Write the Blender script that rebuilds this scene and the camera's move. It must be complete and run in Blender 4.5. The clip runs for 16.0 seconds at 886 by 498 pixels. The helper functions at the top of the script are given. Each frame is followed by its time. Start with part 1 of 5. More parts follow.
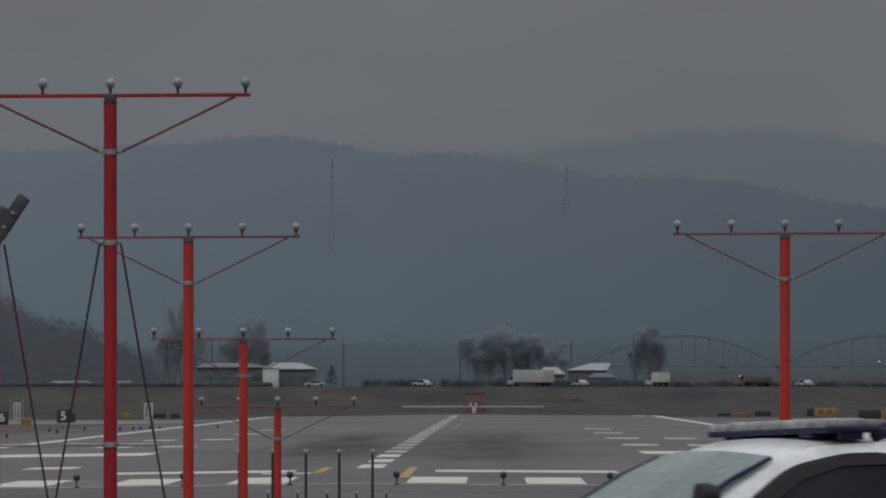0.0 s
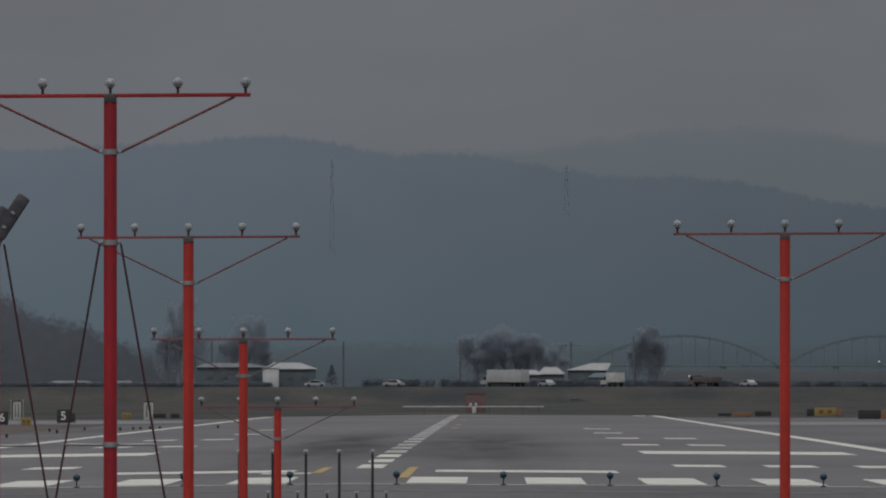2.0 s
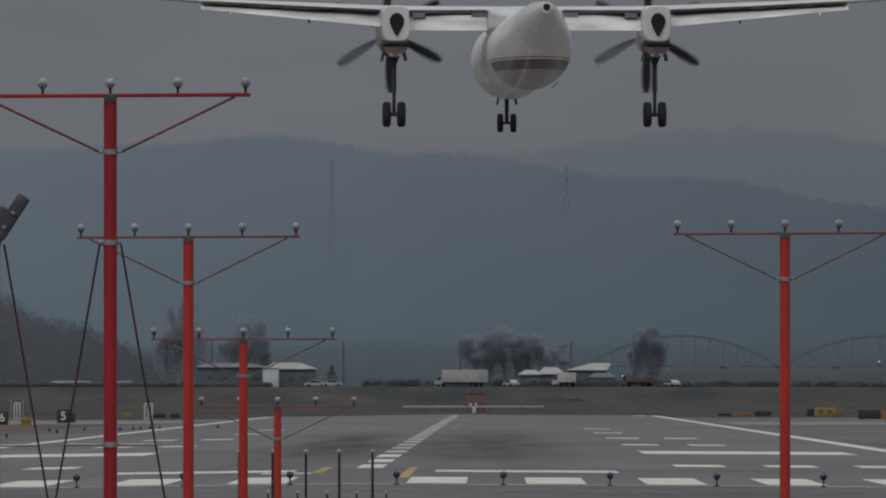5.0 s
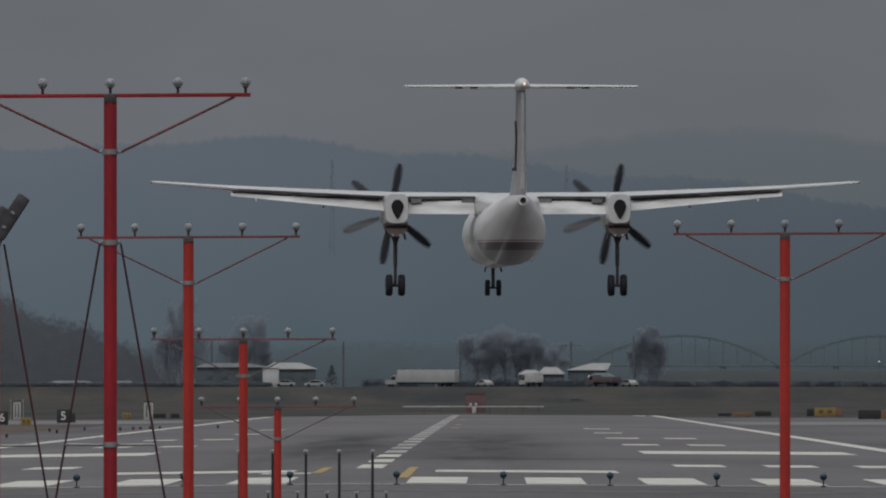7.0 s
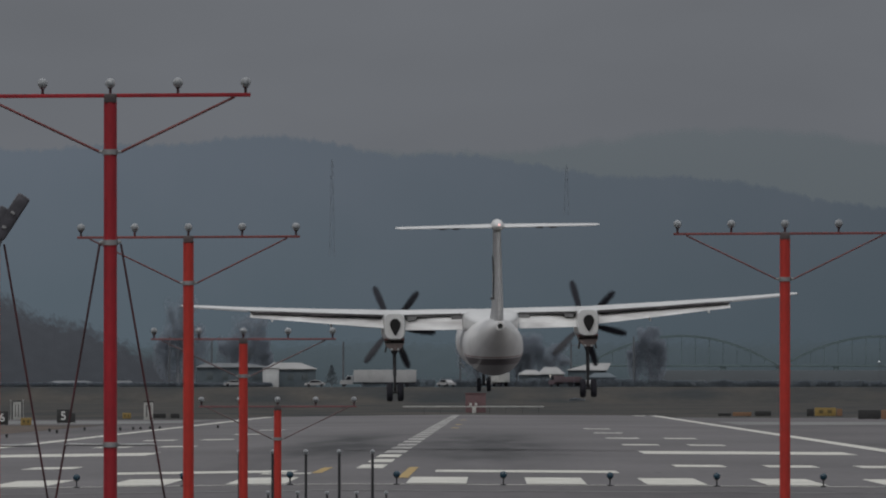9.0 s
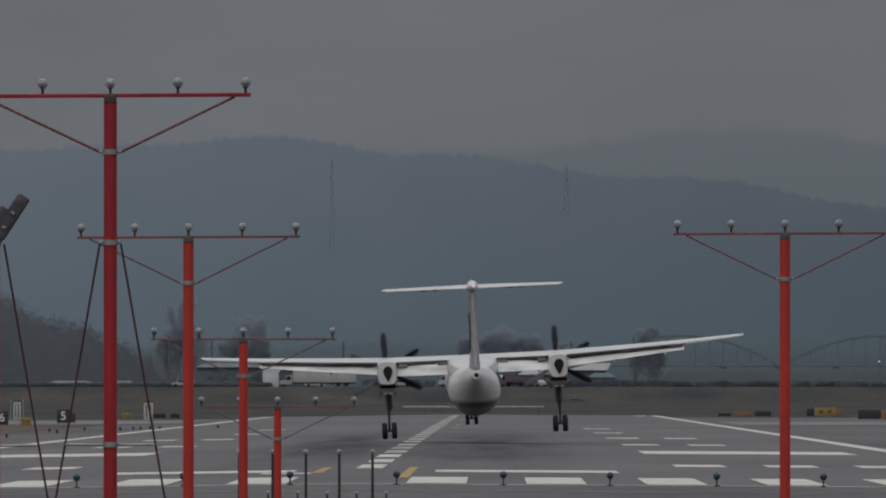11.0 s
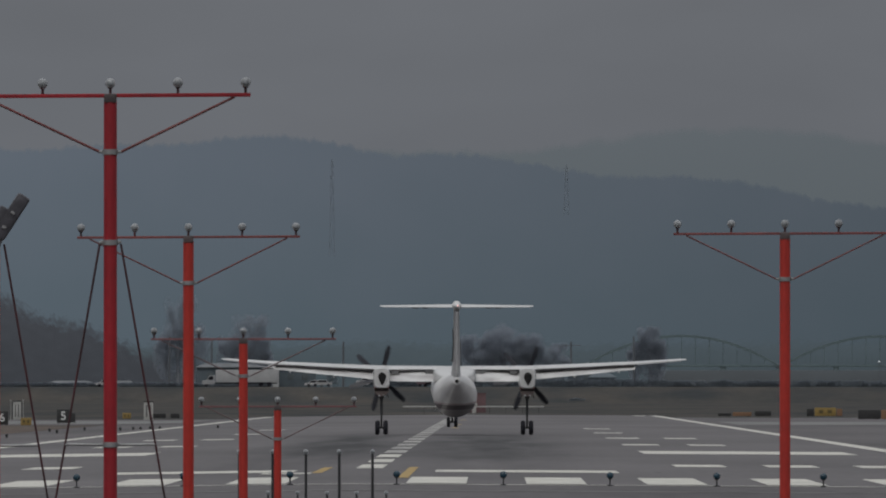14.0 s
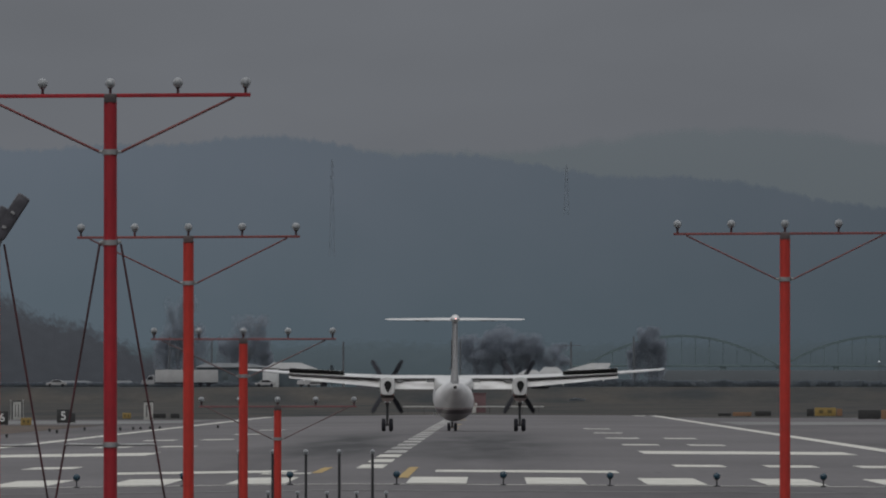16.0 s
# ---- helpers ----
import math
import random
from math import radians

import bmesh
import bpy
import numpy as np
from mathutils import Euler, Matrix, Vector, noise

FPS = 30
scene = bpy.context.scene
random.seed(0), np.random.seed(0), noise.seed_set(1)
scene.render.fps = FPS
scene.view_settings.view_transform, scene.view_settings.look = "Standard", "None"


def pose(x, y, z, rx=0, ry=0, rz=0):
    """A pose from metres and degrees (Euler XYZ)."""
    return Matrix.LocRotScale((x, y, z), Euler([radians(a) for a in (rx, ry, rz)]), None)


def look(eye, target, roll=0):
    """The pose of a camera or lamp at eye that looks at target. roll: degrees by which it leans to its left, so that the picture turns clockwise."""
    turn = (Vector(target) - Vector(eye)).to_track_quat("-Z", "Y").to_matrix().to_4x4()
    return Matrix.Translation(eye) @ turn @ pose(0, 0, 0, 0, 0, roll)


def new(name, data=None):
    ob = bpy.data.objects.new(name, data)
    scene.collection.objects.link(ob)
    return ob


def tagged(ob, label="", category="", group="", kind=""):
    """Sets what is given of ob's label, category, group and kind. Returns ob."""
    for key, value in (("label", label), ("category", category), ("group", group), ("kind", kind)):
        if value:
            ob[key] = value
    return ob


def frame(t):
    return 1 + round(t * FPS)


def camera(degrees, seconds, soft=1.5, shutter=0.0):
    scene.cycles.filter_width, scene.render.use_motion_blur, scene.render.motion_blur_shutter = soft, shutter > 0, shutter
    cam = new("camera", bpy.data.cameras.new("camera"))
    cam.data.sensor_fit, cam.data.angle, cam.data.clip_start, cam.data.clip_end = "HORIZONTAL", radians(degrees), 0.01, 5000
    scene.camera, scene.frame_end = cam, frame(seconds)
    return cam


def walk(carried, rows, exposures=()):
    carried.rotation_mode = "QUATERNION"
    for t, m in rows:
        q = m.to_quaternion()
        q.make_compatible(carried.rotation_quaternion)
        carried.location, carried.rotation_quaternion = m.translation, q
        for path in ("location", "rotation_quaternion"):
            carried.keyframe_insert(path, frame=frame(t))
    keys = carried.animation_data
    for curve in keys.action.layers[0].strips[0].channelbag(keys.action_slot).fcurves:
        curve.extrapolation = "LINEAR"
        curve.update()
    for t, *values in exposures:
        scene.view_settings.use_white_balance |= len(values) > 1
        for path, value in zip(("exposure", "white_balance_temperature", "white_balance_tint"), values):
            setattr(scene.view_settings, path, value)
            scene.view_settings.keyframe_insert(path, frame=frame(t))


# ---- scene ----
# One fixed telephoto camera on the extended approach, looking down the runway (+y).
cam = camera(2.4147, 16.0, soft=2.0, shutter=0.06)
EYE = (0.0, 0.0, 2.65)
CAM = look(EYE, (-0.002419 * 1000, 1000.0, 2.65 + 6.782))
walk(cam, [(0.0, CAM), (16.0, CAM)])

# ---- overcast daylight ----
world = bpy.data.worlds.new("overcast_sky")
scene.world = world
world.use_nodes = True
wn = world.node_tree.nodes
wl = world.node_tree.links
wn.clear()
w_out = wn.new("ShaderNodeOutputWorld")
w_bg = wn.new("ShaderNodeBackground")
w_sky = wn.new("ShaderNodeTexSky")
w_sky.sky_type = "NISHITA"
w_sky.sun_disc = False
w_sky.sun_elevation = radians(48)
w_sky.sun_rotation = radians(200)
w_sky.air_density, w_sky.dust_density = 1.0, 4.0
w_hsv = wn.new("ShaderNodeHueSaturation")
w_hsv.inputs["Saturation"].default_value = 0.15
w_hsv.inputs["Value"].default_value = 0.012
wl.new(w_sky.outputs[0], w_hsv.inputs["Color"])
w_tc = wn.new("ShaderNodeTexCoord")
w_sep = wn.new("ShaderNodeSeparateXYZ")
wl.new(w_tc.outputs["Generated"], w_sep.inputs[0])
w_ramp = wn.new("ShaderNodeValToRGB")
w_ramp.color_ramp.elements[0].position = 0.0
w_ramp.color_ramp.elements[0].color = (0.122, 0.131, 0.147, 1)
w_ramp.color_ramp.elements[1].position = 1.0
w_ramp.color_ramp.elements[1].color = (0.655, 0.67, 0.7, 1)
e = w_ramp.color_ramp.elements.new(0.06)
e.color = (0.155, 0.162, 0.176, 1)
e = w_ramp.color_ramp.elements.new(0.45)
e.color = (0.45, 0.46, 0.485, 1)
wl.new(w_sep.outputs["Z"], w_ramp.inputs[0])
# slow cloud unevenness
w_map = wn.new("ShaderNodeMapping")
w_map.inputs["Scale"].default_value = (1, 1, 3)
wl.new(w_tc.outputs["Generated"], w_map.inputs[0])
w_noise = wn.new("ShaderNodeTexNoise")
w_noise.inputs["Scale"].default_value = 45
w_noise.inputs["Detail"].default_value = 3
wl.new(w_map.outputs[0], w_noise.inputs["Vector"])
w_mr = wn.new("ShaderNodeMapRange")
w_mr.inputs["From Min"].default_value, w_mr.inputs["From Max"].default_value = 0.3, 0.7
w_mr.inputs["To Min"].default_value, w_mr.inputs["To Max"].default_value = 0.93, 1.07
wl.new(w_noise.outputs["Fac"], w_mr.inputs["Value"])
w_mul = wn.new("ShaderNodeVectorMath")
w_mul.operation = "SCALE"
wl.new(w_ramp.outputs[0], w_mul.inputs[0])
wl.new(w_mr.outputs[0], w_mul.inputs["Scale"])
w_add = wn.new("ShaderNodeVectorMath")
w_add.operation = "ADD"
wl.new(w_mul.outputs[0], w_add.inputs[0])
wl.new(w_hsv.outputs[0], w_add.inputs[1])
wl.new(w_add.outputs[0], w_bg.inputs["Color"])
w_bg.inputs["Strength"].default_value = 1.0
wl.new(w_bg.outputs[0], w_out.inputs["Surface"])

sun_data = bpy.data.lights.new("sun", "SUN")
sun_data.energy = 0.5
sun_data.angle = radians(25)
sun_data.color = (1.0, 0.97, 0.92)
sun = new("sun", sun_data)
sun.matrix_world = look((0, 0, 50), (35, 60, -35))


# ---- materials ----
def mat(name, col, col2=None, rough=0.6, metal=0.0, scale=3.0, fine=40.0, bump=0.15, spec=0.5, stretch=(1, 1, 1), coat=0.0, rand=0.0, grit=1.0):
    """A two-scale mottled surface: col drifts to col2 over broad noise, with fine grain and relief."""
    m = bpy.data.materials.new(name)
    m.use_nodes = True
    n, l = m.node_tree.nodes, m.node_tree.links
    b = n["Principled BSDF"]
    if col2 is None:
        col2 = tuple(c * 0.78 for c in col)
    tc = n.new("ShaderNodeTexCoord")
    mp = n.new("ShaderNodeMapping")
    mp.inputs["Scale"].default_value = stretch
    l.new(tc.outputs["Object"], mp.inputs[0])
    broad = n.new("ShaderNodeTexNoise")
    broad.inputs["Scale"].default_value, broad.inputs["Detail"].default_value = scale, 4
    l.new(mp.outputs[0], broad.inputs["Vector"])
    grain = n.new("ShaderNodeTexNoise")
    grain.inputs["Scale"].default_value, grain.inputs["Detail"].default_value = fine, 3
    l.new(mp.outputs[0], grain.inputs["Vector"])
    mr = n.new("ShaderNodeMapRange")
    mr.inputs["From Min"].default_value, mr.inputs["From Max"].default_value = 0.32, 0.68
    l.new(broad.outputs["Fac"], mr.inputs["Value"])
    mix = n.new("ShaderNodeMix")
    mix.data_type = "RGBA"
    mix.inputs["A"].default_value, mix.inputs["B"].default_value = (*col, 1), (*col2, 1)
    l.new(mr.outputs[0], mix.inputs["Factor"])
    g = n.new("ShaderNodeMapRange")
    g.inputs["From Min"].default_value, g.inputs["From Max"].default_value = 0.3, 0.7
    g.inputs["To Min"].default_value, g.inputs["To Max"].default_value = 1 - 0.14 * grit, 1 + 0.1 * grit
    l.new(grain.outputs["Fac"], g.inputs["Value"])
    sc = n.new("ShaderNodeVectorMath")
    sc.operation = "SCALE"
    l.new(mix.outputs["Result"], sc.inputs[0])
    l.new(g.outputs[0], sc.inputs["Scale"])
    last = sc
    if rand:
        oi = n.new("ShaderNodeObjectInfo")
        rr = n.new("ShaderNodeMapRange")
        rr.inputs["To Min"].default_value, rr.inputs["To Max"].default_value = 1 - rand, 1 + rand
        l.new(oi.outputs["Random"], rr.inputs["Value"])
        s2 = n.new("ShaderNodeVectorMath")
        s2.operation = "SCALE"
        l.new(sc.outputs[0], s2.inputs[0])
        l.new(rr.outputs[0], s2.inputs["Scale"])
        last = s2
    l.new(last.outputs[0], b.inputs["Base Color"])
    b.inputs["Roughness"].default_value = rough
    b.inputs["Metallic"].default_value = metal
    b.inputs["Specular IOR Level"].default_value = spec
    b.inputs["Coat Weight"].default_value = coat
    if bump:
        bp = n.new("ShaderNodeBump")
        bp.inputs["Strength"].default_value = bump
        bp.inputs["Distance"].default_value = 0.02
        l.new(grain.outputs["Fac"], bp.inputs["Height"])
        l.new(bp.outputs[0], b.inputs["Normal"])
    return m


def glow(name, col, strength):
    m = bpy.data.materials.new(name)
    m.use_nodes = True
    b = m.node_tree.nodes["Principled BSDF"]
    b.inputs["Base Color"].default_value = (*col, 1)
    b.inputs["Emission Color"].default_value = (*col, 1)
    b.inputs["Emission Strength"].default_value = strength
    return m


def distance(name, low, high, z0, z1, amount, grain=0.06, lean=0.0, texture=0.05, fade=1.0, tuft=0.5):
    """Far hills: haze painted as emission over a near-black surface, paler with height between z0 and z1;
    lean: how much darker the painted haze turns towards +x; fade: metres over which bare treetops thin out into the
    cloud."""
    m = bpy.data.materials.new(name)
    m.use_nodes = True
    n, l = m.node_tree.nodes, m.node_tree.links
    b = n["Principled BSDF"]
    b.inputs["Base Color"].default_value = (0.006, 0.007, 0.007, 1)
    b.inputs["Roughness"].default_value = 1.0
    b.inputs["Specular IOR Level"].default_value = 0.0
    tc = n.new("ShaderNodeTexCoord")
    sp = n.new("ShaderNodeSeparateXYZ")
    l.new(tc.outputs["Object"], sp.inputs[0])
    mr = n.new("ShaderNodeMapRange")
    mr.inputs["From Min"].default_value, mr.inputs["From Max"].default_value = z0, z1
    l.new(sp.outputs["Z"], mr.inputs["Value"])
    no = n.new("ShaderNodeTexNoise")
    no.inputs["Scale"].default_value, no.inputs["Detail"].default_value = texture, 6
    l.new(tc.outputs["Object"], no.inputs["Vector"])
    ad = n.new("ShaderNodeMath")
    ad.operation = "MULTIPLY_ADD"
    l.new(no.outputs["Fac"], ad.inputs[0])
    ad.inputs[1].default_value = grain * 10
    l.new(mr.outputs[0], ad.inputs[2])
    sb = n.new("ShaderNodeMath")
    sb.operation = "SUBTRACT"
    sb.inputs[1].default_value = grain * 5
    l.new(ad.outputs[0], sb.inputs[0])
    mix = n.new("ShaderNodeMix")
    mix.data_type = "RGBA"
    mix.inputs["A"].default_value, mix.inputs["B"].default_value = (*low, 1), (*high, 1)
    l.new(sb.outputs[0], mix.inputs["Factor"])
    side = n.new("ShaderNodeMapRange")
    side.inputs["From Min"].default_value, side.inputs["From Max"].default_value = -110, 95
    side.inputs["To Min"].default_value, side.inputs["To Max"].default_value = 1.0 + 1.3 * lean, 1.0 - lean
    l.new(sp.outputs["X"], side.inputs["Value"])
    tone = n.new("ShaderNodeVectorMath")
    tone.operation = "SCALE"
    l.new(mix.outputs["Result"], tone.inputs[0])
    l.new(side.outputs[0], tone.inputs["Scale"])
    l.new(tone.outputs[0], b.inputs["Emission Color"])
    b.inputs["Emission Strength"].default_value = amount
    # alpha thins the crest out like treetops in cloud; the UV's v is the depth below it in metres
    us = n.new("ShaderNodeSeparateXYZ")
    l.new(tc.outputs["UV"], us.inputs[0])
    tm = n.new("ShaderNodeMapping")
    tm.inputs["Scale"].default_value = (1, 1, 0.4)
    l.new(tc.outputs["Object"], tm.inputs[0])
    tn = n.new("ShaderNodeTexNoise")
    tn.inputs["Scale"].default_value, tn.inputs["Detail"].default_value = tuft, 5
    l.new(tm.outputs[0], tn.inputs["Vector"])
    ta = n.new("ShaderNodeMath")
    ta.operation = "MULTIPLY_ADD"
    ta.inputs[1].default_value = fade * 1.6
    l.new(tn.outputs["Fac"], ta.inputs[0])
    l.new(us.outputs["Y"], ta.inputs[2])
    tr = n.new("ShaderNodeMapRange")
    tr.interpolation_type = "SMOOTHSTEP"
    tr.inputs["From Min"].default_value, tr.inputs["From Max"].default_value = fade * 0.75, fade * 1.75
    l.new(ta.outputs[0], tr.inputs["Value"])
    l.new(tr.outputs[0], b.inputs["Alpha"])
    return m


# ---- mesh helpers ----
def box(bm, c, s, rot=None, bevel=0.0):
    m = Matrix.Translation(c) @ (rot if rot else Matrix.Identity(4)) @ Matrix.Diagonal((*s, 1))
    r = bmesh.ops.create_cube(bm, size=1.0, matrix=m)
    if bevel:
        es = list({ed for v in r["verts"] for ed in v.link_edges})
        bmesh.ops.bevel(bm, geom=es, offset=bevel, segments=2, affect="EDGES", profile=0.6)


def tube(bm, a, b, r0, r1=None, seg=12, cap=True):
    a, b = Vector(a), Vector(b)
    d = b - a
    m = Matrix.Translation((a + b) / 2) @ d.to_track_quat("Z", "Y").to_matrix().to_4x4()
    bmesh.ops.create_cone(bm, cap_ends=cap, segments=seg, radius1=r0, radius2=r0 if r1 is None else r1, depth=d.length, matrix=m)


def ball(bm, c, r, u=16, v=10, squash=(1, 1, 1)):
    bmesh.ops.create_uvsphere(bm, u_segments=u, v_segments=v, radius=r, matrix=Matrix.Translation(c) @ Matrix.Diagonal((*squash, 1)))


def loft(bm, rings, cap=True):
    """Skin through rings of equally many points."""
    vs = [[bm.verts.new(p) for p in ring] for ring in rings]
    k = len(vs[0])
    for a, b in zip(vs, vs[1:]):
        for i in range(k):
            j = (i + 1) % k
            bm.faces.new((a[i], a[j], b[j], b[i]))
    if cap:
        bm.faces.new(vs[0][::-1])
        bm.faces.new(vs[-1])


def lathe(bm, profile, axis="Y", at=(0, 0, 0), seg=20):
    """profile: (along, radius)."""
    rings = []
    for s, r in profile:
        ring = []
        for i in range(seg):
            t = 2 * math.pi * i / seg
            p = {"Y": (r * math.cos(t), s, r * math.sin(t)), "Z": (r * math.cos(t), r * math.sin(t), s), "X": (s, r * math.cos(t), r * math.sin(t))}[axis]
            ring.append(Vector(p) + Vector(at))
        rings.append(ring)
    loft(bm, rings)


def part(name, bm, material, parent=None, label="", smooth=True):
    me = bpy.data.meshes.new(name)
    bmesh.ops.recalc_face_normals(bm, faces=bm.faces[:])
    bm.to_mesh(me)
    bm.free()
    me.materials.append(material)
    if smooth:
        for p in me.polygons:
            p.use_smooth = True
        me.set_sharp_from_angle(angle=radians(35))
    ob = new(name, me)
    if parent is not None:
        ob.parent = parent
    if label:
        ob["label"] = label
    return ob


def share(ob, m, parent=None):
    """Another object on the same mesh."""
    c = ob.copy()
    scene.collection.objects.link(c)
    c.parent = parent if parent is not None else ob.parent
    c.matrix_basis = m
    return c


def thing(name, m, label, category, group="", kind=""):
    ob = new(name)
    ob.matrix_world = m
    return tagged(ob, label, category, group, kind)


# ---- the lie of the land ----
CL = -4.3                 # the runway's centreline
THR = 602.5               # its threshold
END = 2431.0              # its far end
LONG = [(-200, 0.6), (130, 0.6), (200, -0.5), (260, -0.8), (480, -0.75), (560, -0.22), (600, 0.0), (2450, 0.0), (2700, -0.1), (4330, 0.4), (4500, 3.7), (4990, 3.75)]


def ramp(rows, y):
    if y <= rows[0][0]:
        return rows[0][1]
    for (y0, z0), (y1, z1) in zip(rows, rows[1:]):
        if y <= y1:
            return z0 + (z1 - z0) * (y - y0) / (y1 - y0)
    return rows[-1][1]


def gz(x, y):
    """Height of the ground: crowned along the runway, then falling off a little to both sides."""
    d = x - CL
    cross = -0.0135 * min(-d, 30) if d < 0 else -0.006 * min(d, 30)
    fade = 1.0 if 560 < y < 2450 else max(0.0, 1 - (560 - y) / 100) if y <= 560 else max(0.0, 1 - (y - 2450) / 250)
    return ramp(LONG, y) + cross * fade


XS = [-4000, -1500, -600, -250, -120, -80, -60, -45, -34.3, -28, -22, -16, -10, CL, 2, 8, 14, 18.7, 25.7, 40, 60, 80, 120, 250, 600, 1500, 4000]


def sheet(name, x0, x1, y0, y1, lift, material, step=40.0, parent=None, thick=0.0):
    xs = [x0] + [x for x in XS if x0 < x < x1] + [x1]
    ys = sorted({y0, y1, *[y for y, _ in LONG if y0 < y < y1], *[y0 + step * i for i in range(1, int((y1 - y0) / step) + 1) if y0 + step * i < y1 - 1]})
    bm = bmesh.new()
    rows = [[bm.verts.new((x, y, gz(x, y) + lift)) for x in xs] for y in ys]
    for a, b in zip(rows, rows[1:]):
        for i in range(len(xs) - 1):
            bm.faces.new((a[i], a[i + 1], b[i + 1], b[i]))
    if thick:
        for i in (0, -1):
            e = [bm.verts.new(v.co - Vector((0, 0, thick))) for v in rows[i]]
            for j in range(len(e) - 1):
                bm.faces.new((rows[i][j], rows[i][j + 1], e[j + 1], e[j]))
    me = bpy.data.meshes.new(name)
    bmesh.ops.recalc_face_normals(bm, faces=bm.faces[:])
    bm.to_mesh(me)
    bm.free()
    if me.polygons[0].normal.z < 0:
        me.flip_normals()
    me.materials.append(material)
    ob = new(name, me)
    if parent is not None:
        ob.parent = parent
    return ob


# ---- ground, runway and its paint ----
M_GRASS = mat("winter_grass", (0.079, 0.071, 0.061), (0.034, 0.038, 0.04), rough=0.95, scale=0.06, fine=0.6, bump=0.3, spec=0.1, stretch=(1, 0.12, 1))
M_ASPHALT = mat("worn_asphalt", (0.15, 0.141, 0.144), (0.097, 0.0915, 0.094), rough=0.75, scale=0.06, fine=2.5, bump=0.1, spec=0.3, stretch=(1, 0.12, 1))
M_APRON = mat("shoulder_asphalt", (0.128, 0.12, 0.122), (0.079, 0.074, 0.0765), rough=0.8, scale=0.05, fine=1.5, bump=0.1, spec=0.3, stretch=(1, 0.1, 1))
M_VERGE = mat("trampled_brown_verge", (0.15, 0.12, 0.1), (0.085, 0.072, 0.066), rough=0.95, scale=0.12, fine=1.2, bump=0.3, spec=0.1, stretch=(1, 0.1, 1))
M_WORN = mat("rubber_smeared_paint", (0.5, 0.49, 0.46), (0.29, 0.285, 0.27), rough=0.7, scale=0.5, fine=6.0, bump=0.05, stretch=(1, 0.05, 1))
M_CONCRETE = mat("pale_concrete", (0.2, 0.2, 0.195), (0.15, 0.15, 0.147), rough=0.8, scale=0.1, fine=2.0, bump=0.1, stretch=(1, 0.2, 1))
M_PAINT = mat("white_road_paint", (0.66, 0.645, 0.58), (0.5, 0.49, 0.44), rough=0.7, scale=0.8, fine=8.0, bump=0.05, stretch=(1, 0.15, 1))
M_YELLOW = mat("yellow_road_paint", (0.43, 0.29, 0.09), (0.33, 0.23, 0.08), rough=0.7, scale=0.8, fine=8.0, bump=0.05)


def rubber(m):
    """Tyre-rubber streaks laid down where aircraft touch: long dark smears beside the centreline."""
    n, l = m.node_tree.nodes, m.node_tree.links
    b = n["Principled BSDF"]
    src = b.inputs["Base Color"].links[0].from_socket
    tc = n.new("ShaderNodeTexCoord")
    sp = n.new("ShaderNodeSeparateXYZ")
    l.new(tc.outputs["Object"], sp.inputs[0])

    def bell(out, centre, half):
        a = n.new("ShaderNodeMath")
        a.operation = "SUBTRACT"
        l.new(out, a.inputs[0])
        a.inputs[1].default_value = centre
        c = n.new("ShaderNodeMath")
        c.operation = "ABSOLUTE"
        l.new(a.outputs[0], c.inputs[0])
        r = n.new("ShaderNodeMapRange")
        r.interpolation_type = "SMOOTHSTEP"
        r.inputs["From Min"].default_value, r.inputs["From Max"].default_value = half, 0.0
        l.new(c.outputs[0], r.inputs["Value"])
        return r.outputs[0]

    def times(a, c):
        k = n.new("ShaderNodeMath")
        k.operation = "MULTIPLY"
        l.new(a, k.inputs[0])
        l.new(c, k.inputs[1])
        return k.outputs[0]

    mp = n.new("ShaderNodeMapping")
    mp.inputs["Scale"].default_value = (0.45, 0.011, 1)
    l.new(tc.outputs["Object"], mp.inputs[0])
    no = n.new("ShaderNodeTexNoise")
    no.inputs["Scale"].default_value, no.inputs["Detail"].default_value = 1.0, 5
    l.new(mp.outputs[0], no.inputs["Vector"])
    mr = n.new("ShaderNodeMapRange")
    mr.inputs["From Min"].default_value, mr.inputs["From Max"].default_value = 0.15, 0.78
    l.new(no.outputs["Fac"], mr.inputs["Value"])
    left = bell(sp.outputs["X"], CL - 3.3, 5.0)
    right = bell(sp.outputs["X"], CL + 4.0, 5.5)
    add = n.new("ShaderNodeMath")
    add.operation = "ADD"
    add.use_clamp = True
    l.new(left, add.inputs[0])
    l.new(right, add.inputs[1])
    f = times(times(add.outputs[0], bell(sp.outputs["Y"], 1060.0, 500.0)), mr.outputs[0])
    mix = n.new("ShaderNodeMix")
    mix.data_type = "RGBA"
    mix.inputs["B"].default_value = (0.026, 0.026, 0.028, 1)
    boost = n.new("ShaderNodeMath")
    boost.operation = "MULTIPLY"
    boost.use_clamp = True
    boost.inputs[1].default_value = 1.6
    l.new(f, boost.inputs[0])
    l.new(boost.outputs[0], mix.inputs["Factor"])
    l.new(src, mix.inputs["A"])
    l.new(mix.outputs["Result"], b.inputs["Base Color"])


